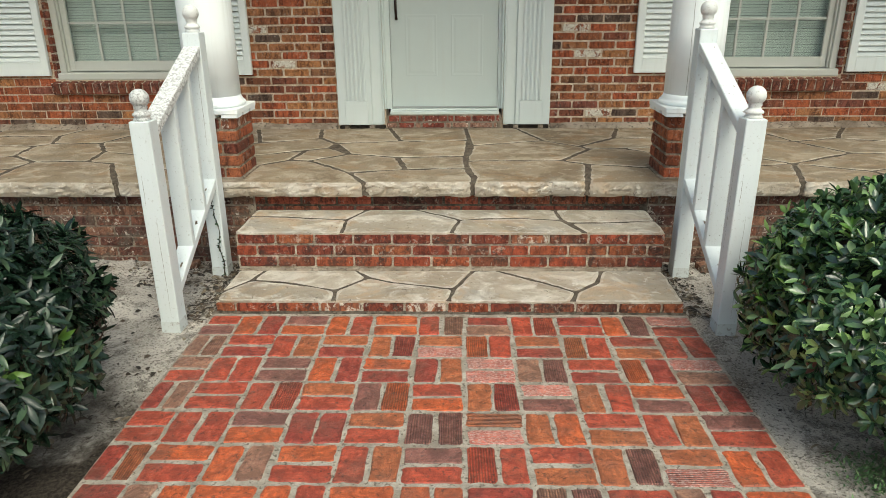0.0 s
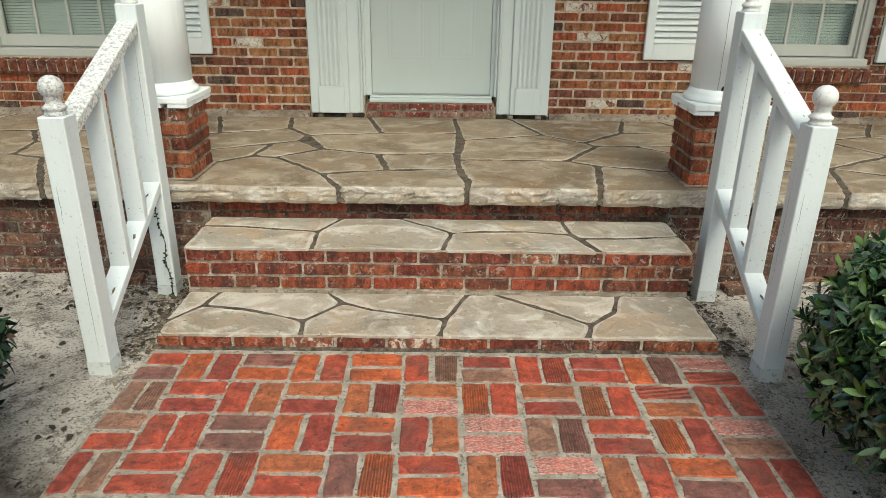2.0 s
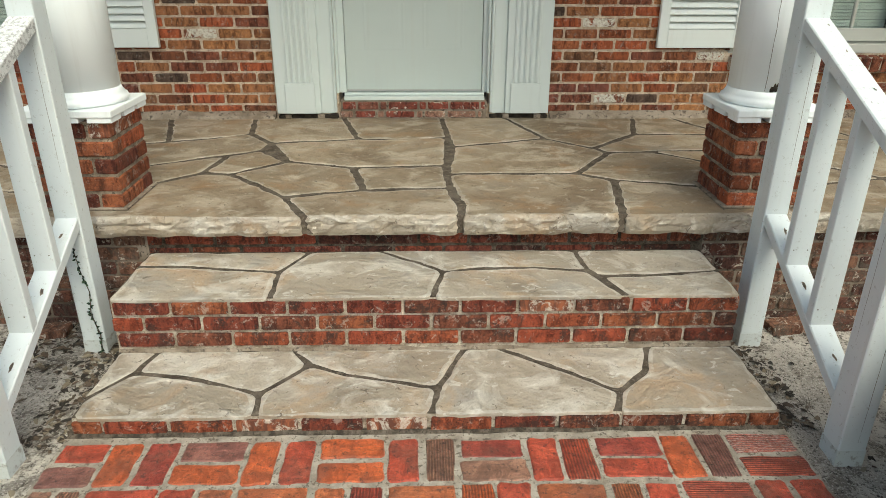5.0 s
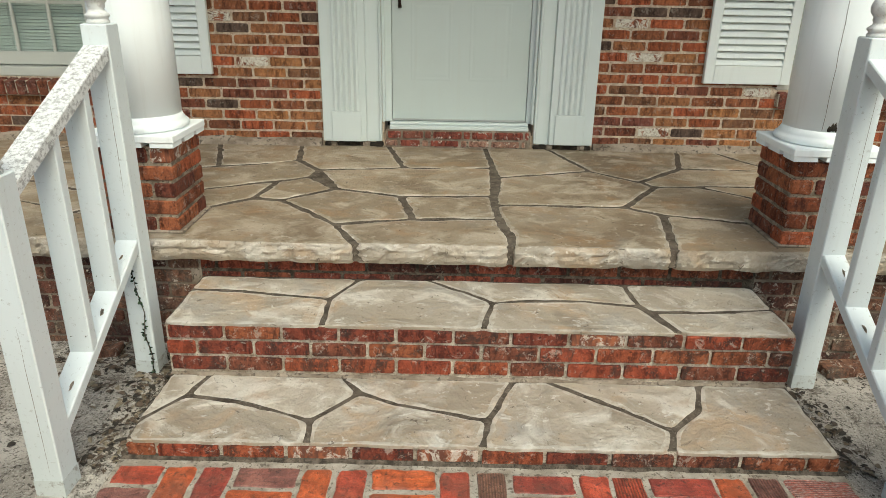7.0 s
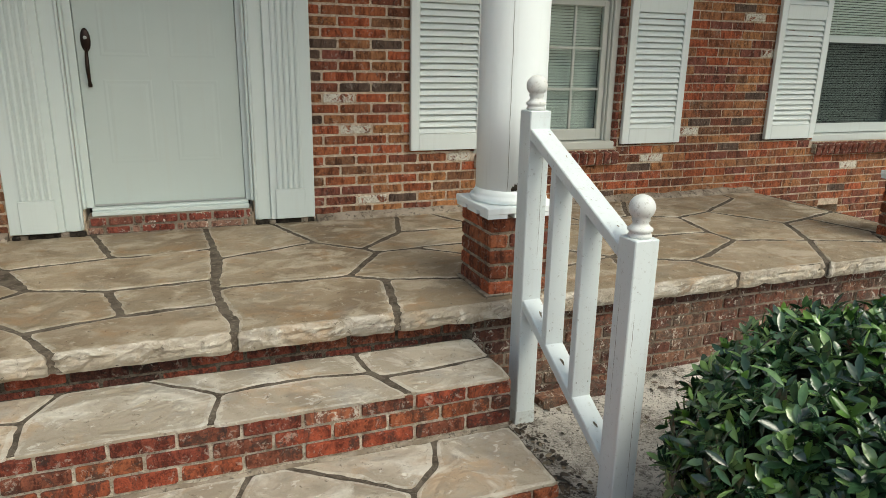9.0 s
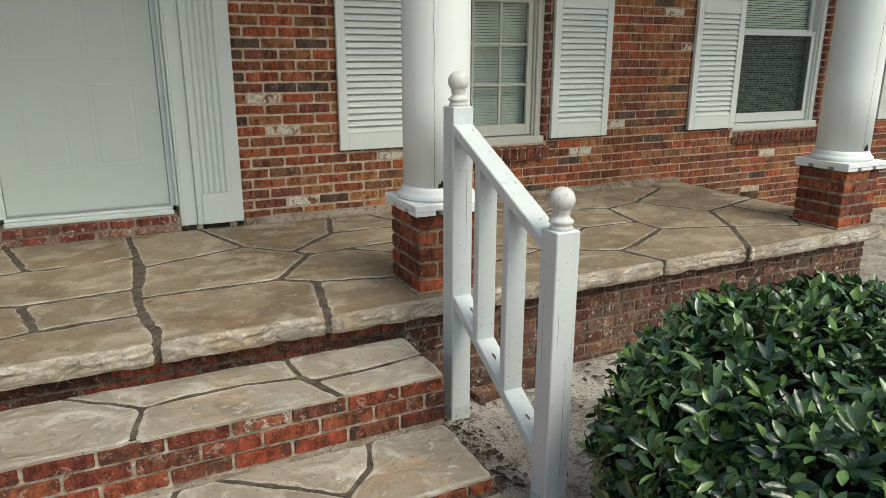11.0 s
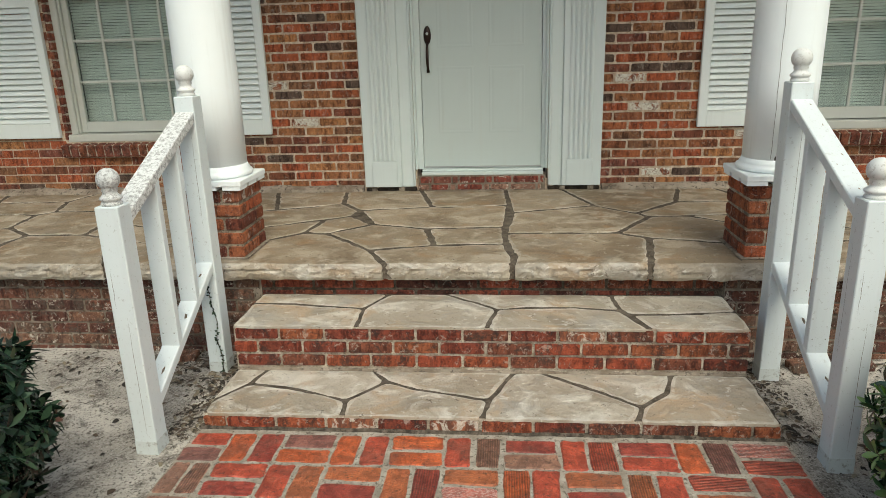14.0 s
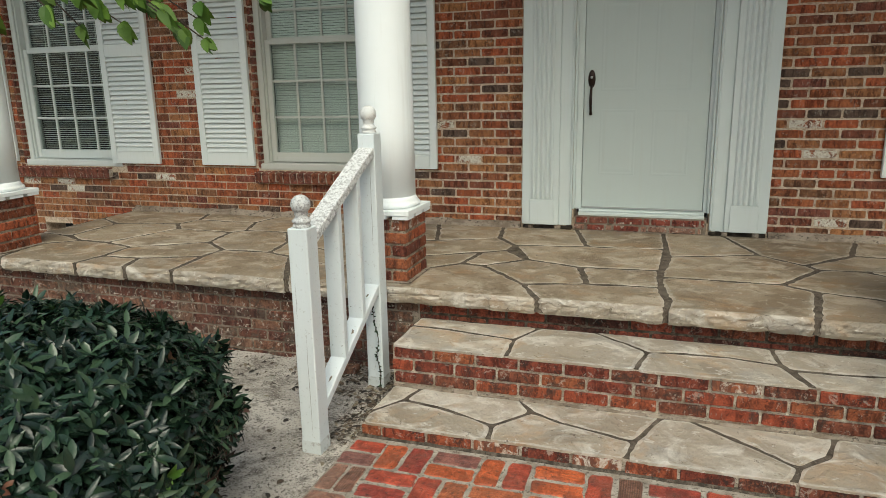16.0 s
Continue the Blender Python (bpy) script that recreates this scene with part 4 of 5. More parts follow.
# ---------------------------------------------------------------- stair rails
def build_rail(cx, lichen, group="entrance stair rails"):
    lower, upper = 3.16, 3.92
    rail = thing("stair_rail", "white painted wooden stair rail with ball finials" + (", lichen-speckled on top" if lichen else ", lightly chipped"), "railing", group, at=(cx, 0, 0))
    for y, top in ((lower, 1.032), (upper, 1.388)):
        h = 0.0475
        post = part("post", boxes((-h, h, y - h, y + h, -0.10, top), bevel=0.004), rail_paint, rail)
        part("post_foot", boxes((-h - 0.0006, h + 0.0006, y - h - 0.0006, y + h + 0.0006, -0.10, 0.020)), foot_paint, rail, "grey dirt-splashed foot of the post")
        prof = [(0.0385, top), (0.040, top + 0.008), (0.036, top + 0.014), (0.034, top + 0.018), (0.042, top + 0.024), (0.042, top + 0.031), (0.034, top + 0.037), (0.028, top + 0.044),
                (0.026, top + 0.050), (0.031, top + 0.058)]
        r, c = 0.0435, top + 0.100
        prof += [(r * math.sin(radians(a)), c - r * math.cos(radians(a))) for a in range(42, 179, 10)]
        part("finial", lathe(prof, 28, (0, y)), grey_ball if lichen and y == lower else ball_paint, rail, "turned wooden ball finial with grey weathering", smooth=True)
    ya, yb = lower + 0.0475, upper - 0.0475

    def sloped(name, za, zb, thick, half, material, label=""):
        bm = bmesh.new()
        rows = []
        for y, z in ((ya, za), (yb, zb)):
            rows.append([bm.verts.new((x, y, z + dz)) for x, dz in ((-half, 0), (half, 0), (half, -thick), (-half, -thick))])
        for i in range(4):
            bm.faces.new((rows[0][i], rows[0][(i + 1) % 4], rows[1][(i + 1) % 4], rows[1][i]))
        bm.faces.new(rows[0])
        bm.faces.new(rows[1])
        bmesh.ops.bevel(bm, geom=bm.edges[:], offset=0.004, segments=1, affect="EDGES")
        return part(name, bm, material, rail, label)

    top_a, top_b, bot_a, bot_b = 1.000, 1.318, 0.190, 0.572
    sloped("top_rail", top_a, top_b, 0.05, 0.045, lichen_paint if lichen else rail_paint, "flat handrail board" + (" mottled with grey lichen" if lichen else ""))
    sloped("bottom_rail", bot_a, bot_b, 0.05, 0.043, rail_paint)
    for f in (0.36, 0.70):
        y = ya + (yb - ya) * f
        zt = top_a + (top_b - top_a) * f - 0.035
        zb = bot_a + (bot_b - bot_a) * f - 0.02
        b = part("baluster", boxes((-0.042, 0.042, y - 0.019, y + 0.019, zb, zt), bevel=0.003), rail_paint, rail)
        for x in (-0.026, 0.026):
            part("nail", lathe([(0.0024, 0), (0.002, 0.0015)], 8), bronze, b, m=pose(x, y - 0.019, zb + 0.07, 90))
    r = random.Random(4 if lichen else 9)
    for x, y, za, zb in ((0.012, lower - 0.0478, 0.05, 0.58), (-0.026, lower - 0.0478, 0.62, 0.78), (0.018, upper - 0.0478, 0.75, 1.22), (-0.0478, lower + 0.012, 0.40, 0.86)):
        split, now = bmesh.new(), None
        for k in range(13):
            f = k / 12
            w, dx = 0.0007 * math.sin(math.pi * f) + 0.0002, 0.0025 * noise.noise((f * 5, x * 90, y))
            pair = [split.verts.new((x + dx + q, y, za + (zb - za) * f) if abs(x) < 0.04 else (x, y + dx + q, za + (zb - za) * f)) for q in (-w, w)]
            if now:
                split.faces.new((now[0], now[1], pair[1], pair[0]))
            now = pair
        part("split", split, rot_line, rail, "hairline split along the grain")
    spots = [(f, bot_a, bot_b) for f in (0.16, 0.55, 0.88)] + ([] if lichen else [(f, top_a, top_b) for f in (0.12, 0.33, 0.42, 0.71, 0.93)])
    for f, low_z, high_z in spots:
        y, z = ya + (yb - ya) * f, low_z + (high_z - low_z) * f
        wide = 1.0 if low_z < 0.5 else r.uniform(0.25, 0.6)
        chip = bmesh.new()
        n = 9
        ring = [chip.verts.new((wide * 0.007 * r.uniform(0.5, 1.3) * math.cos(6.283 * i / n), wide * 0.018 * r.uniform(0.5, 1.3) * math.sin(6.283 * i / n), 0)) for i in range(n)]
        bmesh.ops.solidify(chip, geom=[chip.faces.new(ring)], thickness=0.0012)
        part("paint_chip", chip, chip_wood, rail, "bare wood where paint has flaked", m=pose(r.uniform(-0.022, 0.022), y, z + 0.0012, math.degrees(math.atan2(high_z - low_z, yb - ya)), 0, r.uniform(-20, 20)))
    return rail


# ---------------------------------------------------------------- door and its surround
old_brick = brick_material("old_sill_brick", [(0.30, 0.14, 0.10), (0.24, 0.09, 0.065), (0.36, 0.20, 0.15), (0.26, 0.07, 0.05)], dirt=0.3, lime=0.9)


def build_door():
    door = thing("door_1", "closed pale grey-white panelled entrance door", "door", kind="structure", at=(0, 0, 0))
    x0, x1, y = -0.548, 0.354, 6.01
    leaf = boxes((x0, x1, y, y + 0.045, 0.662, 2.69), bevel=0.002)
    part("leaf", leaf, door_paint, door)
    for a, b in ((-0.43, -0.15), (-0.045, 0.235)):
        for c, d in ((0.925, 1.435), (1.56, 2.22), (2.34, 2.58)):
            bm = bmesh.new()
            rows = []
            for k, dy in ((0.0, 0.0005), (0.014, -0.0011), (0.028, -0.0003), (0.046, -0.0015)):
                rows.append([bm.verts.new(p) for p in ((a + k, y + dy, c + k), (b - k, y + dy, c + k), (b - k, y + dy, d - k), (a + k, y + dy, d - k))])
            for r, s in zip(rows, rows[1:]):
                for i in range(4):
                    bm.faces.new((r[i], r[(i + 1) % 4], s[(i + 1) % 4], s[i]))
            bm.faces.new(rows[-1])
            part("panel", bm, door_paint, door)
    handle = part("door_handle", lathe([(0.001, -0.006), (0.6, -0.004), (0.95, 0.0), (1.0, 0.3), (0.8, 0.7), (0.3, 0.95), (0.01, 1.0)], 24), bronze, door, "dark bronze thumb-latch handle set",
                  smooth=True, m=pose(-0.494, y, 1.655, 90) @ Matrix.Diagonal((0.028, 0.068, 0.016, 1)))
    grip = bmesh.new()
    prev = None
    for k in range(15):
        f = k / 14
        z, out, r = 1.610 - 0.225 * f, 0.012 + 0.040 * math.sin(math.pi * min(1, f * 1.02)), 0.0075 + 0.004 * math.sin(math.pi * f) + (0.004 if f > 0.9 else 0)
        ring = [grip.verts.new((-0.494 + r * math.cos(2 * math.pi * i / 10), y - out - r * math.sin(2 * math.pi * i / 10) * 0.7, z)) for i in range(10)]
        if prev:
            for i in range(10):
                grip.faces.new((prev[i], prev[(i + 1) % 10], ring[(i + 1) % 10], ring[i]))
        else:
            grip.faces.new(ring)
        prev = ring
    grip.faces.new(prev[::-1])
    part("grip", grip, bronze, door, "curved dark bronze pull", smooth=True)
    part("keyhole", lathe([(0.010, 0), (0.010, 0.004), (0.006, 0.006)], 16), aluminium, door, m=pose(-0.494, y - 0.015, 1.668, 90))
    part("door_stop", boxes((x0 - 0.052, x0 - 0.003, y - 0.012, y + 0.06, 0.655, 2.70), (x1 + 0.003, x1 + 0.052, y - 0.012, y + 0.06, 0.655, 2.70), bevel=0.002), trim_paint, door)
    part("threshold", boxes((-0.562, 0.368, WALL - 0.035, 6.05, 0.618, 0.645), (-0.562, 0.368, WALL - 0.005, 6.05, 0.646, 0.660), bevel=0.004), trim_paint, door, "worn white wooden threshold")
    part("sweep", boxes((x0, x1, y - 0.006, y, 0.664, 0.676)), aluminium, door)
    sur = thing("door_surround", "white fluted wooden door surround with chipped feet", "door surround", kind="structure")
    for out, inn in ((-1.005, -0.592), (0.797, 0.394)):
        s = 1 if inn > out else -1

        def span(a, b, y0, y1, z0, z1, name, bevel=0.003):
            lo, hi = sorted((out + s * a, out + s * b))
            return part(name, boxes((lo, hi, y0, y1, z0, z1), bevel=bevel), trim_paint, sur)

        span(0.0, 0.29, WALL - 0.045, WALL + 0.02, PORCH + 0.034, 2.85, "pilaster")
        span(0.062, 0.258, WALL - 0.06, WALL - 0.046, PORCH + 0.036, 0.735, "plinth_block")
        for k in range(5):
            c = 0.088 + k * 0.036
            bm = bmesh.new()
            lo = out + s * c
            prof = [(-0.0135, 0), (-0.011, -0.009), (0.0, -0.013), (0.011, -0.009), (0.0135, 0)]
            rows = [[bm.verts.new((lo + px, WALL - 0.046 + py, z)) for px, py in prof] for z in (0.738, 2.70)]
            for i in range(4):
                bm.faces.new((rows[0][i], rows[0][i + 1], rows[1][i + 1], rows[1][i]))
            bm.faces.new(rows[0])
            bm.faces.new(rows[1])
            part("reed", bm, trim_paint, sur)
        span(0.29, 0.375, WALL - 0.02, WALL + 0.10, PORCH + 0.03, 2.85, "jamb_board")
        span(0.375, 0.392, WALL - 0.032, WALL + 0.10, PORCH + 0.035, 2.85, "bead", 0.005)
        span(0.394, 0.412, WALL - 0.012, WALL + 0.10, 0.66, 2.85, "inner_bead", 0.005)
        # Crumbled footing; its near-black pieces paint the shaded gaps under the rotten feet.
        for k in range(9):
            a = 0.004 + k * 0.043
            lo, hi = sorted((out + s * a, out + s * (a + rng.uniform(0.040, 0.052))))
            part("rot", boxes((lo, hi, WALL - rng.uniform(0.030, 0.046), WALL + 0.0, PORCH - 0.002, PORCH + rng.uniform(0.022, 0.042)), bevel=0.006), render_mortar if k in (1, 6) else rot_wood, sur, "crumbling footing darkened for the shaded gaps")
    part("head", boxes((-1.005, 0.797, WALL - 0.05, WALL + 0.1, 2.85, 3.09), (-0.592, 0.394, WALL - 0.02, WALL + 0.1, 2.705, 2.85), bevel=0.003), trim_paint, sur)
    sill = tagged(part("sill_bricks", boxes((-0.585, 0.385, WALL - 0.035, WALL + 0.1, PORCH - 0.01, 0.617)), render_mortar), "thin band of old bricks under the threshold", "sill", kind="structure")
    x = -0.58
    while x < 0.37:
        w = min(rng.choice((0.10, 0.205, 0.15, 0.055)), 0.38 - x)
        if w > 0.03:
            lay(sill, (x + w / 2, WALL - 0.02, 0.585), (w - 0.014, 0.05, 0.048), old_brick)
            lay(sill, (x + w / 2 - 0.02, WALL - 0.02, 0.528), (w - 0.016, 0.046, 0.040), old_brick)
        x += w


# ---------------------------------------------------------------- windows and shutters
def build_window(index, x0, x1, rail_z, blind, label, ledge, screen=False):
    """Double-hung window: casing, two sashes with bars, panes, blinds."""
    win = thing("window_%d" % index, label, "window", kind="structure")
    z0, z1 = 0.93, 2.85
    frame_paint = dull_sash if blind == "white" else sash_paint
    yf = WALL + 0.035
    fr = boxes((x0 + 0.03, x0 + 0.085, yf, yf + 0.16, z0, z1), (x1 - 0.085, x1 - 0.03, yf, yf + 0.16, z0, z1), (x0 + 0.085, x1 - 0.085, yf, yf + 0.16, z1 - 0.06, z1), bevel=0.005)
    part("window_frame", fr, frame_paint, win)
    part("window_bead", boxes((x0 + 0.085, x0 + 0.10, yf + 0.02, yf + 0.15, z0 + 0.05, z1 - 0.06), (x1 - 0.10, x1 - 0.085, yf + 0.02, yf + 0.15, z0 + 0.05, z1 - 0.06), bevel=0.004), frame_paint, win)
    part("window_sill", boxes((x0 + 0.02, x1 - 0.02, yf - 0.040, yf + 0.16, z0 - 0.012, z0 + 0.048), bevel=0.006), frame_paint, win)
    part("brick_return", boxes((x0, x0 + 0.03, WALL + 0.012, WALL + 0.2, z0, z1), (x1 - 0.03, x1, WALL + 0.012, WALL + 0.2, z0, z1)), step_mortar, win)
    for k in range(27):
        z = z0 + 0.035 + k * 0.0695
        for x in (x0 + 0.015, x1 - 0.015):
            lay(win, (x, WALL + 0.06, z), (0.036, 0.13, 0.059), sill_brick)
    gx0, gx1 = x0 + 0.10, x1 - 0.10
    for which, (za, zb, y) in enumerate(((z0 + 0.055, rail_z, yf + 0.045), (rail_z - 0.02, z1 - 0.06, yf + 0.085))):
        st, br, tr = 0.045, 0.085 if which == 0 else 0.04, 0.04
        part("sash", boxes((gx0, gx0 + st, y, y + 0.035, za, zb), (gx1 - st, gx1, y, y + 0.035, za, zb), (gx0 + st, gx1 - st, y, y + 0.035, za, za + br), (gx0 + st, gx1 - st, y, y + 0.035, zb - tr, zb), bevel=0.003), frame_paint, win)
        ix0, ix1, iz0, iz1 = gx0 + st, gx1 - st, za + br, zb - tr
        if not screen:
            for k in range(1, 4):
                x = ix0 + (ix1 - ix0) * k / 4
                part("muntin", boxes((x - 0.010, x + 0.010, y + 0.006, y + 0.03, iz0, iz1), bevel=0.003), frame_paint, win)
            for k in range(1, 3):
                z = iz0 + (iz1 - iz0) * k / 3
                part("muntin", boxes((ix0, ix1, y + 0.008, y + 0.028, z - 0.010, z + 0.010), bevel=0.003), frame_paint, win)
        elif which == 0:
            part("insect_screen", boxes((ix0, ix1, y + 0.004, y + 0.006, iz0, iz1)), screen_glass, win, "dark insect screen")
        pane = part("pane", boxes((ix0, ix1, y + 0.016, y + 0.020, iz0, iz1)), glass, win)
        pane.visible_shadow = False
    mat = blind_white
    slat = bmesh.new()
    box(slat, gx0 + 0.01, gx1 - 0.01, -0.011, 0.011, -0.0008, 0.0008)
    bmesh.ops.rotate(slat, verts=slat.verts, matrix=Matrix.Rotation(radians({"white": 58, "grey": 14, "half": 46}[blind]), 3, "X"))
    first = part("slat", slat, mat, win, m=pose(0, yf + 0.145, z0 + 0.09))
    pitch = 0.0215
    for k in range(1, int((z1 - z0 - 0.12) / pitch)):
        ob = new("slat", first.data)
        ob.parent = win
        ob.matrix_basis = pose(0, yf + 0.145, z0 + 0.09 + k * pitch, rng.uniform(-3, 3))
    for f in (0.2, 0.8):
        x = gx0 + (gx1 - gx0) * f
        part("cord", boxes((x - 0.002, x + 0.002, yf + 0.128, yf + 0.130, z0 + 0.08, z1 - 0.06)), mat, win)
    sill = thing("window_ledge", "sloping rowlock brick ledge under a window", "ledge", "window ledges", at=(ledge[0], WALL, 0.868))
    count = int(round((ledge[1] - ledge[0]) / 0.0715))
    for k in range(count):
        ob = lay(sill, (0.036 + k * 0.0715, 0.03, 0.0), (0.0605, 0.19, 0.095), sill_brick)
        ob.matrix_basis = ob.matrix_basis @ pose(0, 0, 0, 12)
    part("ledge_bed", boxes((0, count * 0.0715, -0.050, 0.05, -0.052, 0.030)), step_mortar, sill)


def build_shutter(cx, group="louvred shutters"):
    z0, z1, w, t = 0.957, 2.82, 0.555, 0.035
    sh = thing("shutter", "white louvred wooden window shutter fixed to the brick wall", "shutter", group, at=(cx, WALL - t - 0.010, 0))
    h = w / 2
    for a, b in ((-h, -h + 0.062), (h - 0.062, h)):
        part("stile", boxes((a, b, 0, t, z0, z1), bevel=0.003), shutter_paint, sh)
    for a, b in ((z0, z0 + 0.115), (1.945, 2.055), (z1 - 0.09, z1)):
        part("cross_rail", boxes((-h + 0.062, h - 0.062, 0.001, t - 0.001, a, b), bevel=0.003), shutter_paint, sh)
    part("backing", boxes((-h + 0.05, h - 0.05, t + 0.002, t + 0.010, z0 + 0.05, z1 - 0.05)), shutter_paint, sh)
    bm = bmesh.new()
    box(bm, -h + 0.060, h - 0.060, -0.0035, 0.0035, -0.0230, 0.0230, bevel=0.002)
    bmesh.ops.rotate(bm, verts=bm.verts, matrix=Matrix.Rotation(radians(-34), 3, "X"))
    first = None
    for a, b in ((z0 + 0.115, 1.945), (2.055, z1 - 0.09)):
        n = int(round((b - a) / 0.0445))
        for k in range(n):
            m = pose(0, t / 2 - 0.001, a + (b - a) * (k + 0.5) / n)
            if first is None:
                first = part("louvre", bm, shutter_paint, sh, m=m)
            else:
                ob = new("louvre", first.data)
                ob.parent, ob.matrix_basis = sh, m
    return sh


def screen_material():
    n = Net("fine_screen")
    out = n.tree.nodes["Material Output"]
    clear, cloth = n.add("ShaderNodeBsdfTransparent"), n.add("ShaderNodeBsdfDiffuse")
    cloth.inputs[0].default_value = (0.03, 0.035, 0.034, 1)
    mixer = n.add("ShaderNodeMixShader")
    mixer.inputs[0].default_value = 0.32
    n.link(clear.outputs[0], mixer.inputs[1])
    n.link(cloth.outputs[0], mixer.inputs[2])
    n.link(mixer.outputs[0], out.inputs["Surface"])
    return n.mat


screen_glass = screen_material()

build_porch()
build_steps()
for k, (x0, y0) in enumerate(((-1.665, 4.148), (1.278, 4.130), (4.250, 4.110), (-4.800, 4.146))):
    build_pier_and_column(x0, y0, k)
build_rail(-1.428, True)
build_rail(1.372, False)
build_door()
build_window(1, -6.19, -4.93, 2.055, "grey", "white sash window with small panes and half-open blinds", (-6.30, -5.07))
build_window(2, -3.43, -2.17, 2.045, "white", "white sash window with small panes and closed pale blinds", (-3.45, -2.20))
build_window(3, 1.95, 3.20, 2.020, "white", "white sash window with small panes and closed pale blinds", (1.98, 3.225))
build_window(4, 5.24, 6.44, 1.815, "half", "white sash window with a dark insect screen below", (5.28, 6.49), screen=True)
for cx in (-6.52, -4.757, -3.727, -1.995, 1.757, 3.497, 4.955, 7.60):
    build_shutter(cx)


# ---------------------------------------------------------------- shrubs
LANCE = [(0.13, 0.26), (0.36, 0.50), (0.67, 0.43), (0.88, 0.20)]
OVAL = [(0.10, 0.13), (0.34, 0.38), (0.62, 0.46), (0.86, 0.26)]
TOOTHED = [(0.08, 0.30), (0.17, 0.44), (0.20, 0.38), (0.35, 0.52), (0.38, 0.45), (0.54, 0.46), (0.57, 0.39), (0.73, 0.33), (0.76, 0.26), (0.90, 0.14)]
SMALL = [(0.30, 0.46), (0.68, 0.36)]


def add_leaf(verts, faces, base, along, up, length, width, fold=0.35, curl=0.25, shape=SMALL):
    """One leaf folded along its midrib and bent over at the tip."""
    side = along.cross(up).normalized()
    up = side.cross(along).normalized()
    k = len(verts)
    verts.append(base)
    for a, s in shape:
        drop = -curl * a * a * length * 0.8
        for q in (s, 0.0, -s):
            verts.append(base + along * (a * length) + side * (q * width) + up * (drop + abs(q) * width * fold))
    verts.append(base + along * length + up * (-curl * length * 0.8))
    n = len(shape)
    last = k + 1 + 3 * n
    faces += [(k, k + 2, k + 1), (k, k + 3, k + 2)]
    for i in range(n - 1):
        p = k + 1 + 3 * i
        faces += [(p, p + 1, p + 4, p + 3), (p + 1, p + 2, p + 5, p + 4)]
    p = last - 3
    faces += [(p, p + 1, last), (p + 1, p + 2, last)]


def leaf_mesh(name, verts, faces, material, parent, label=""):
    mesh = bpy.data.meshes.new(name)
    mesh.from_pydata([tuple(v) for v in verts], [], faces)
    mesh.materials.append(material)
    mesh.polygons.foreach_set("use_smooth", [True] * len(faces))
    ob = new(name, mesh)
    ob.parent = parent
    ob["kind"] = "stuff"
    if label:
        ob["label"] = label
    return ob


def shrub_point(r, radii, power=2.5):
    """A point on a rounded-box shell and its outward way."""
    while True:
        d = Vector((r.gauss(0, 1), r.gauss(0, 1), r.gauss(0, 1)))
        if d.length > 0.1:
            break
    d.normalize()
    s = (abs(d.x) ** power + abs(d.y) ** power + abs(d.z) ** power) ** (-1 / power)
    p = Vector((d.x * s * radii[0], d.y * s * radii[1], d.z * s * radii[2]))
    n = Vector((d.x / radii[0], d.y / radii[1], d.z / radii[2])).normalized()
    return p, n


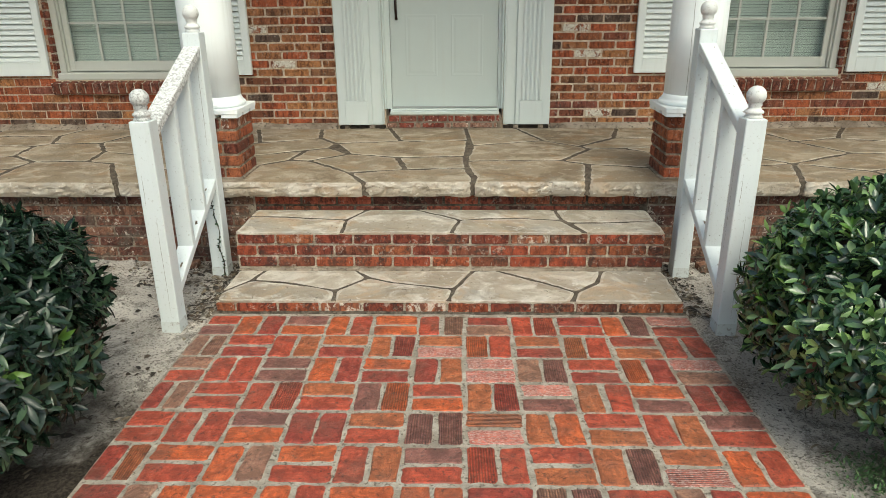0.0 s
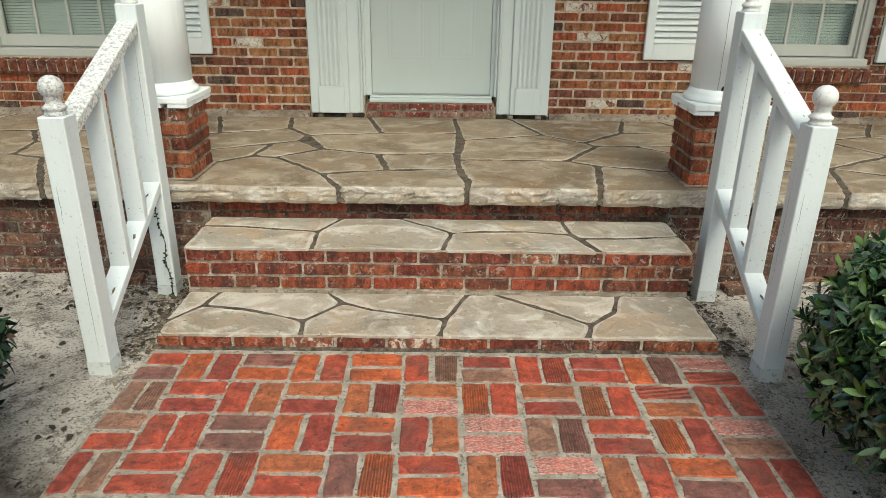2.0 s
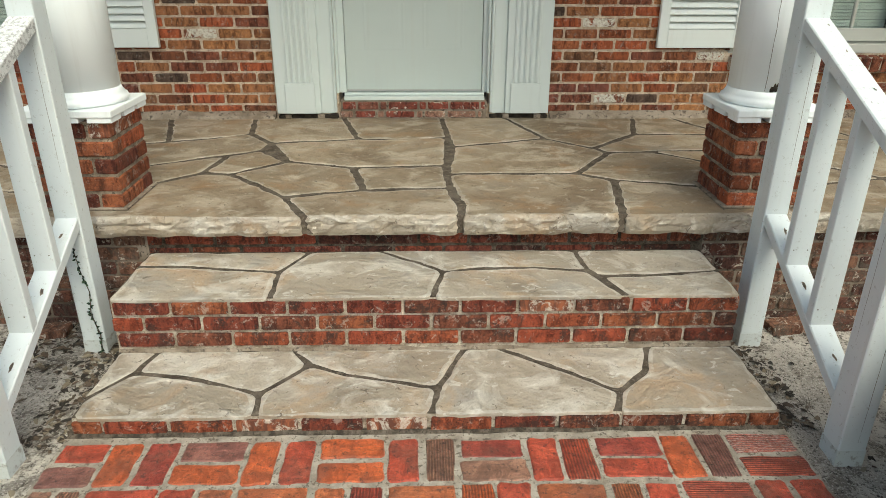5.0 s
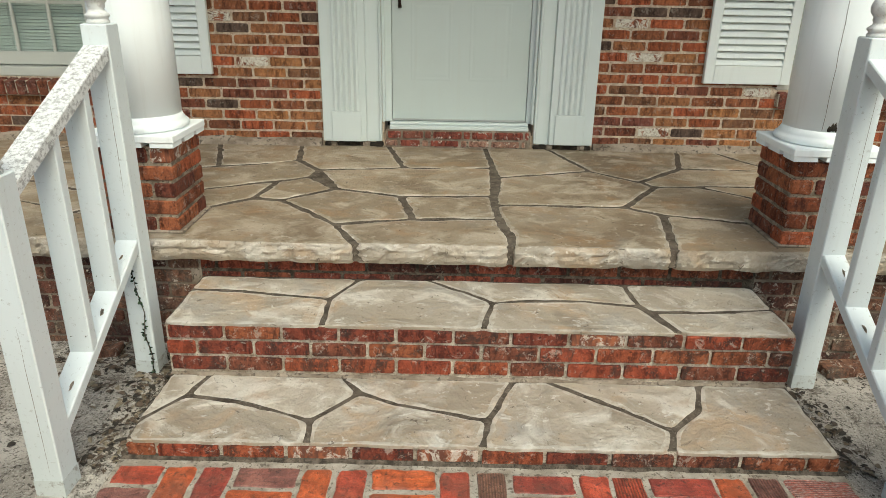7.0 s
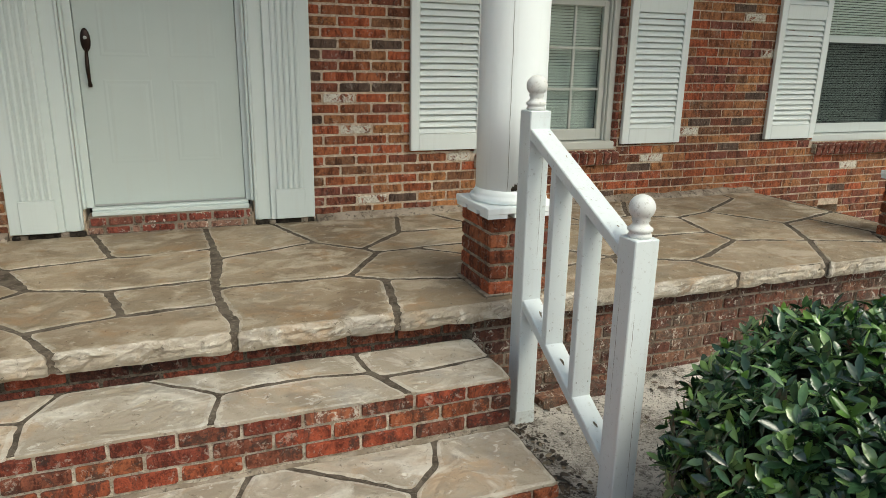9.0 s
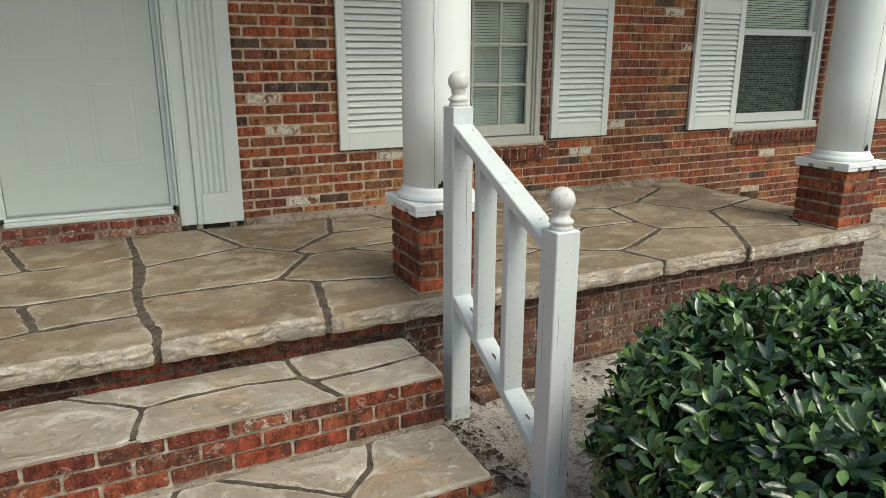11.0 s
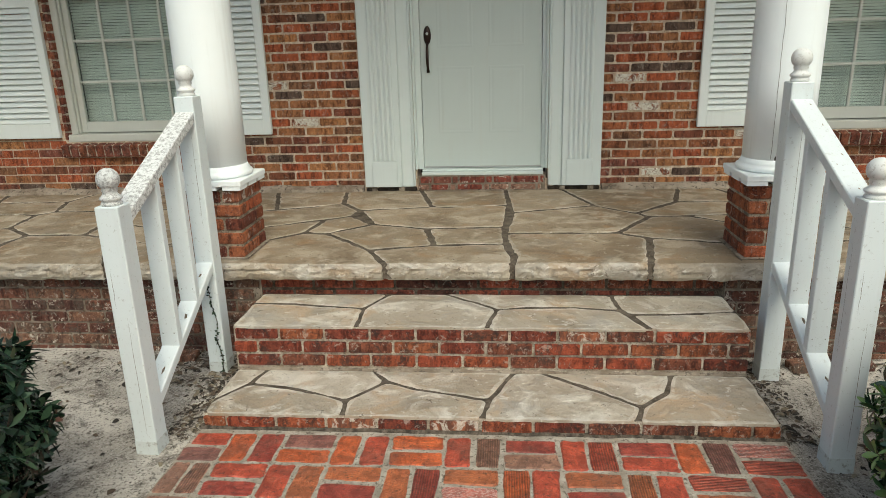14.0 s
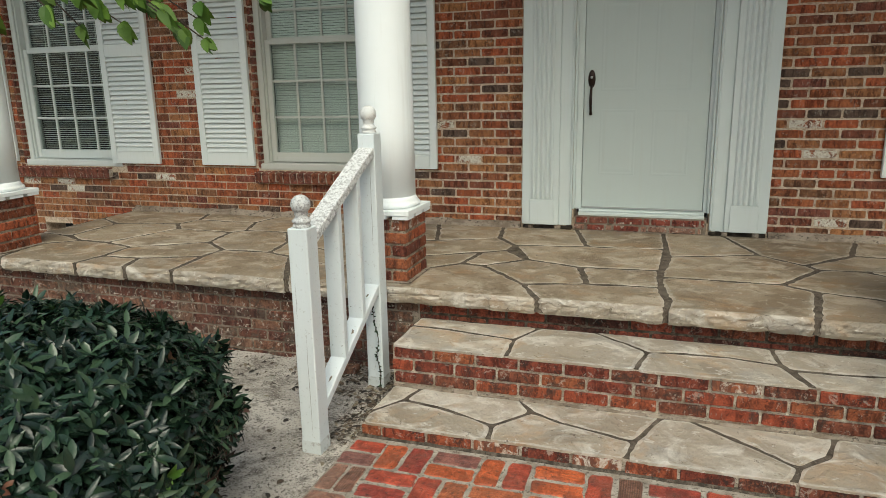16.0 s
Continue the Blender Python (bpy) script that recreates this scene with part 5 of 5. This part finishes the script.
def build_shrub(label, center, radii, seed, material, length, width, whorls, shape, tips=None, copper=0, lift=0.0, shag=1.0):
    r = random.Random(seed)
    shrub = thing("shrub", label, "shrub", at=(center[0], center[1], EARTH - 0.03))
    cz = center[2] - EARTH + 0.03
    stems = bmesh.new()
    for k in range(9):
        a = k * 0.7 + r.uniform(-0.3, 0.3)
        foot = Vector((0.10 * math.cos(a), 0.10 * math.sin(a), 0))
        head = Vector((radii[0] * 0.62 * math.cos(a), radii[1] * 0.62 * math.sin(a), cz + r.uniform(-0.1, 0.2)))
        ring = None
        for f in range(5):
            p = foot.lerp(head, f / 4) + Vector((0, 0, 0.05 * math.sin(f)))
            rad = 0.016 * (1 - f / 6)
            now = [stems.verts.new(p + Vector((rad * math.cos(i * 1.257), rad * math.sin(i * 1.257), 0))) for i in range(5)]
            if ring:
                for i in range(5):
                    stems.faces.new((ring[i], ring[(i + 1) % 5], now[(i + 1) % 5], now[i]))
            ring = now
    part("stems", stems, bark, shrub)
    # Solid near-black core: blocks the view through and paints the inner shade.
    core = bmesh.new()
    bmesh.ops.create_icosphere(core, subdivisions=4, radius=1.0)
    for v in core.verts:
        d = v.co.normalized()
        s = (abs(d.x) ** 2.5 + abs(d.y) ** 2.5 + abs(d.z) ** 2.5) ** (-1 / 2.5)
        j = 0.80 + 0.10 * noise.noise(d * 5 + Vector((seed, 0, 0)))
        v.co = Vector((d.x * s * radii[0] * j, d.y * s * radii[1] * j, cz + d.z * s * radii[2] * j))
    part("inner_growth", core, core_shade, shrub, "solid near-black core that stands for the shaded inside")
    verts, faces, tv, tf, cv, cf = [], [], [], [], [], []
    for k in range(whorls):
        p, n = shrub_point(r, radii)
        if n.z < -0.75:
            continue
        lump = 1.0 + 0.065 * noise.noise(p * 3.1 + Vector((seed * 2.0, 0, 0))) + 0.055 * noise.noise(p * 9)
        depth = r.choice((1.0, 1.0, 0.97, 0.93, 0.88)) * (1 + (lump - 1) * shag) + r.uniform(-0.015, 0.035) * shag
        base = p * depth + Vector((0, 0, cz))
        axis = (n + Vector((r.uniform(-0.5, 0.5), r.uniform(-0.5, 0.5), r.uniform(-0.1, 0.8)))).normalized()
        ref = axis.orthogonal().normalized()
        fresh = tips and n.z > -0.1 and r.random() < tips * (1.6 if noise.noise(p * 2.2 + Vector((9, seed, 0))) > 0.05 else 0.4)
        rusty = copper and r.random() < copper
        out_v, out_f = (tv, tf) if fresh else (cv, cf) if rusty else (verts, faces)
        count = r.randrange(5, 8)
        spin = r.uniform(0, 6.28)
        for i in range(count):
            a = spin + i * 2.4
            tilt = radians(r.uniform(35, 95) if not fresh else r.uniform(18, 55))
            side = Matrix.Rotation(a, 3, axis) @ ref
            along = (axis * math.cos(tilt) + side * math.sin(tilt)).normalized()
            along = (along + Vector((r.uniform(-0.35, 0.35), r.uniform(-0.35, 0.35), r.uniform(-0.45, 0.2) + lift))).normalized()
            ll = length * r.uniform(0.7, 1.2) * (0.9 if fresh else 0.55 if rusty else 1.0)
            dv, df = (verts, faces) if fresh and r.random() < 0.35 else (out_v, out_f)
            add_leaf(dv, df, base - axis * 0.012 * (i % 3), along, axis, ll, width * r.uniform(0.75, 1.2), 0.35, r.uniform(-0.05, 0.4), shape)
    leaf_mesh("foliage", verts, faces, material, shrub)
    if tv:
        leaf_mesh("new_growth", tv, tf, leaf_fresh, shrub, "bright green new leaves")
    if cv:
        leaf_mesh("bronzed_leaves", cv, cf, leaf_copper, shrub, "small bronze-brown young leaves")


build_shrub("dense clipped shrub with narrow dark green leaves", (-2.155, 2.11, 0.405), (0.80, 0.70, 0.45), 3, leaf_dark, 0.068, 0.0225, 5600, LANCE, tips=0.012, copper=0.006, lift=-0.12, shag=1.5)
build_shrub("dense shrub with glossy oval leaves and light green tips", (2.05, 2.42, 0.41), (0.795, 0.69, 0.425), 8, leaf_glossy, 0.064, 0.0250, 4900, OVAL, tips=0.17, copper=0.035, lift=0.3, shag=1.5)


def build_ground_cover():
    r = random.Random(21)
    plant = thing("ground_cover_plant", "small pale green feathery ground cover plant on soil", "plant", at=(1.52, 2.03, EARTH - 0.035))
    v, f = [], []
    for k in range(760):
        p = Vector((r.gauss(0, 0.07), r.gauss(0, 0.06), r.uniform(0.0, 0.07)))
        d = Vector((r.uniform(-1, 1), r.uniform(-1, 1), r.uniform(0.1, 1.3))).normalized()
        add_leaf(v, f, p, d, Vector((0.1, 0.2, 1)), r.uniform(0.014, 0.028), 0.009)
    leaf_mesh("foliage", v, f, leaf_material("feathery_leaf", (0.05, 0.11, 0.04), (0.09, 0.17, 0.06), (0.15, 0.25, 0.10), rough=0.6), plant)


build_ground_cover()


def tube(bm, points, r0, r1, sides=6):
    prev = None
    for k, p in enumerate(points):
        p = Vector(p)
        nxt = Vector(points[min(k + 1, len(points) - 1)]) - Vector(points[max(k - 1, 0)])
        a = nxt.orthogonal().normalized()
        b = nxt.normalized().cross(a)
        rad = r0 + (r1 - r0) * k / (len(points) - 1)
        ring = [bm.verts.new(p + a * rad * math.cos(6.2832 * i / sides) + b * rad * math.sin(6.2832 * i / sides)) for i in range(sides)]
        if prev:
            for i in range(sides):
                bm.faces.new((prev[i], prev[(i + 1) % sides], ring[(i + 1) % sides], ring[i]))
        prev = ring


def bend(a, b, sag, n=9, wobble=0.02, seed=1):
    r = random.Random(seed)
    a, b = Vector(a), Vector(b)
    return [a.lerp(b, k / n) + Vector((r.uniform(-1, 1), r.uniform(-1, 1), r.uniform(-1, 1))) * wobble * math.sin(math.pi * k / n) + Vector((0, 0, sag * math.sin(math.pi * k / n))) for k in range(n + 1)]


def build_tree():
    """A small tree beside the path, one branch of which hangs over the shrub."""
    r = random.Random(5)
    tree = thing("tree", "slender young tree with drooping toothed light green leaves", "tree", at=(-3.3, 0.4, EARTH - 0.05))
    o = Vector((-3.3, 0.4, EARTH - 0.05))

    def loc(*p):
        return Vector(p) - o

    trunk = bmesh.new()
    tube(trunk, bend(loc(-3.3, 0.4, EARTH - 0.05), loc(-3.15, 0.55, 2.9), 0.0, 10, 0.05, 2), 0.06, 0.025, 10)
    part("trunk", trunk, bark, tree, smooth=True)
    ends = [((-3.2, 0.5, 2.0), (-1.05, 1.08, 2.0)), ((-3.17, 0.52, 2.4), (-3.9, 1.0, 3.0)), ((-3.18, 0.5, 2.3), (-3.5, -0.5, 2.9)), ((-3.15, 0.55, 2.85), (-2.7, 0.9, 3.5))]
    for k, (a, b) in enumerate(ends):
        bm = bmesh.new()
        tube(bm, bend(loc(*a), loc(*b), 0.12, 9, 0.04, k), 0.022, 0.005)
        part("limb", bm, bark, tree, smooth=True)
    tips = [(-0.66, 1.16, 1.715), (-0.68, 1.31, 1.710), (-0.642, 1.345, 1.715), (-0.614, 1.391, 1.735), (-0.613, 1.434, 1.712), (-0.538, 1.54, 1.765), (-0.626, 1.29, 1.73), (-0.640, 1.22, 1.725), (-0.61, 1.48, 1.70)]
    tips += [(x + r.gauss(-0.015, 0.035), y + r.gauss(-0.02, 0.035), z + r.uniform(0.022, 0.05)) for x, y, z in tips * 2]
    v, f = [], []
    for k, b in enumerate(tips):
        pts = bend(loc(-1.05, 1.08, 2.0), loc(*b), 0.05, 10, 0.015, 30 + k)
        bm = bmesh.new()
        tube(bm, pts, 0.003, 0.0011, 5)
        part("twig", bm, bark, tree, smooth=True)
        for i in range(3, 11):
            for s in (-1, 1, -1, 1, 1)[:2 + 3 * (i > 5)]:
                if r.random() < 0.94:
                    p = pts[i]
                    way = (pts[i] - pts[i - 1]).normalized()
                    out = (way * 0.5 + way.cross(Vector((0, 0, 1))) * s * 0.7 + Vector((r.uniform(-0.4, 0.4), r.uniform(-0.4, 0.4), r.uniform(-1.1, -0.2)))).normalized()
                    add_leaf(v, f, p, out, Vector((r.uniform(-0.6, 0.6), -0.8, 0.6)), r.uniform(0.021, 0.037), r.uniform(0.013, 0.020), 0.18, r.uniform(0.0, 0.45), TOOTHED)
    for a, b in ends[1:]:
        for k in range(160):
            p = loc(*b) + Vector((r.gauss(0, 0.35), r.gauss(0, 0.35), r.gauss(0.05, 0.25)))
            d = Vector((r.uniform(-1, 1), r.uniform(-1, 1), r.uniform(-1.2, 0.2))).normalized()
            add_leaf(v, f, p, d, Vector((0.2, 0.1, 1)), r.uniform(0.05, 0.085), 0.042, 0.15, 0.2)
    leaf_mesh("crown", v, f, leaf_tree, tree)


build_tree()


def build_vine():
    r = random.Random(12)
    vine = thing("climbing_vine", "thin dark creeping vine on the foot of a white post", "vine", at=(-1.40, 3.859, EARTH))
    stem = bmesh.new()
    pts = [(0.0, 0, 0.0), (0.012, -0.004, 0.10), (-0.008, -0.004, 0.20), (0.006, -0.004, 0.30), (-0.014, -0.004, 0.40), (-0.022, -0.004, 0.50)]
    tube(stem, pts, 0.003, 0.0015, 5)
    part("stem", stem, bark, vine)
    v, f = [], []
    for k in range(64):
        q = r.uniform(0, 4.99)
        p = Vector(pts[int(q)]).lerp(Vector(pts[int(q) + 1]), q % 1)
        d = Vector((r.uniform(-1, 1), -0.25, r.uniform(-0.6, 1))).normalized()
        add_leaf(v, f, p, d, Vector((0, -1, 0.2)), r.uniform(0.009, 0.017), 0.009)
    leaf_mesh("leaves", v, f, leaf_dark, vine)


build_vine()


def build_litter():
    """Dry leaves, twigs and pebbles on the soil beside the path and steps."""
    r = random.Random(33)
    zones = [(-2.6, -1.32, 2.0, 4.10, 520), (1.28, 2.6, 2.0, 4.10, 420), (-1.46, -1.26, 3.25, 4.1, 620), (1.23, 1.40, 3.3, 4.1, 480), (-1.9, -1.3, 3.7, 4.1, 420), (-2.4, -1.3, 3.85, 4.12, 160), (1.3, 2.4, 3.9, 4.12, 140)]
    v, f = [], []
    tw = bmesh.new()
    pb = bmesh.new()
    for x0, x1, y0, y1, n in zones:
        for k in range(n):
            x, y = r.uniform(x0, x1), r.uniform(y0, y1)
            g = EARTH + 0.016 * noise.noise((x * 2.3, y * 2.3, 0)) + 0.008 * noise.noise((x * 7, y * 7, 3)) - 0.03 * max(0.0, min(1.0, (3.6 - y) / 1.5)) * max(0.0, min(1.0, abs(x) - 1.3))
            a = r.uniform(0, 6.28)
            d = Vector((math.cos(a), math.sin(a), r.uniform(-0.05, 0.2))).normalized()
            pick = r.random()
            if pick < 0.34:
                add_leaf(v, f, Vector((x, y, g + 0.004)), d, Vector((r.uniform(-0.4, 0.4), r.uniform(-0.4, 0.4), 1)), r.uniform(0.02, 0.055), r.uniform(0.012, 0.026), 0.4, 0.3)
            elif pick < 0.44:
                p = Vector((x, y, g + 0.004))
                tube(tw, [p, p + d * r.uniform(0.01, 0.03), p + d * r.uniform(0.035, 0.075) + Vector((0.005, 0.003, 0.001))], 0.0014, 0.0008, 4)
            else:
                m = bmesh.ops.create_icosphere(pb, subdivisions=1, radius=r.uniform(0.0015, 0.0055))
                for q in m["verts"]:
                    q.co = Vector((q.co.x * r.uniform(0.8, 1.3), q.co.y * r.uniform(0.8, 1.3), q.co.z * 0.6)) + Vector((x, y, g + 0.002))
    for k in range(190):
        x, y, a = r.uniform(-2.0, -1.29), r.uniform(1.3, 2.5), r.uniform(0, 6.28)
        add_leaf(v, f, Vector((x, y, EARTH - 0.012)), Vector((math.cos(a), math.sin(a), r.uniform(0.0, 0.25))), Vector((r.uniform(-0.5, 0.5), r.uniform(-0.5, 0.5), 1)), r.uniform(0.04, 0.068), r.uniform(0.018, 0.028), 0.35, 0.2, LANCE)
    tagged(leaf_mesh("leaf_litter", v, f, leaf_dry, None), "scattered dry brown leaves on the soil", "leaf litter", kind="stuff")
    tagged(part("fallen_twigs", tw, bark), "small fallen twigs on the soil", "twigs", kind="stuff")
    tagged(part("soil_crumbs", pb, rough_material("soil_crumb", (0.05, 0.042, 0.035), (0.16, 0.14, 0.115), 20)), "dark soil crumbs and pebbles", "pebbles", kind="stuff")


build_litter()


def build_loose_bricks():
    """Old bricks lying at the foot of the foundation."""
    for x, y, turn in ((1.62, 4.02, 8), (1.84, 4.05, -5), (-1.72, 4.03, 12)):
        tagged(lay(None, (x, y, EARTH + 0.012), (0.20, 0.09, 0.05), base_brick, turn, 6, "loose_brick"), "weathered loose brick half sunk in the soil", "brick", "loose bricks")


build_loose_bricks()

build_paving()

# ---------------------------------------------------------------- bricks of the house wall
WHITE_SPOTS = [(0.98, 1.33), (1.04, 1.115), (1.18, 1.115), (1.186, 0.63), (-1.62, 1.329), (-1.41, 1.045), (1.86, 0.897), (3.62, 0.80), (-3.45, 0.80), (-4.55, 0.84),
               (-4.13, 1.62), (-4.10, 1.82), (3.86, 1.06), (4.52, 1.93), (4.56, 1.70), (5.85, 0.72), (-5.62, 0.69), (-6.05, 0.79), (-5.75, 0.79)]


def build_wall_bricks():
    length, pitch, high = 0.2225, 0.0695, 0.0575
    joined, count = [], 0
    rows = int((3.8 - WZ0) / pitch)
    for row in range(rows):
        z = 0.5945 - 9 * pitch + row * pitch + high / 2
        if z > 3.75:
            break
        x = WX0 + (row % 2) * length / 2 + 0.03
        while x < WX1:
            a, b = x + 0.0055, x + length - 0.0055
            x += length
            for o in OPENINGS + [(-1.005, 0.797, -1.0, 4.0)]:
                if o[2] - high / 2 < z < o[3] + high / 2:
                    if a < o[0] < b:
                        b = o[0] - 0.004
                    elif a < o[1] < b:
                        a = o[1] + 0.004
                    elif o[0] <= a and b <= o[1]:
                        b = a
            if b - a < 0.025:
                continue
            if z < PORCH and PX0 + 0.1 < (a + b) / 2 < PX1 - 0.1:
                continue
            cx = (a + b) / 2
            limed = any(a <= px < b and abs(pz - z) < pitch / 2 for px, pz in WHITE_SPOTS)
            face = WALL - 0.0055 + rng.uniform(-0.0015, 0.0015)
            if limed or (-1.95 < cx < 1.80 and z < 2.15 and count < 300):
                count += 1
                lay(wall, (cx, face + 0.03, z), (round(b - a, 3), 0.06, high), limed_brick if limed else wall_brick, 0, 0.8, chamfer=0.005)
            else:
                joined.append(((cx, face + 0.03, z), (b - a, 0.06, high)))
    joined_bricks("bricks", joined, wall_brick_joined, wall)


build_wall_bricks()
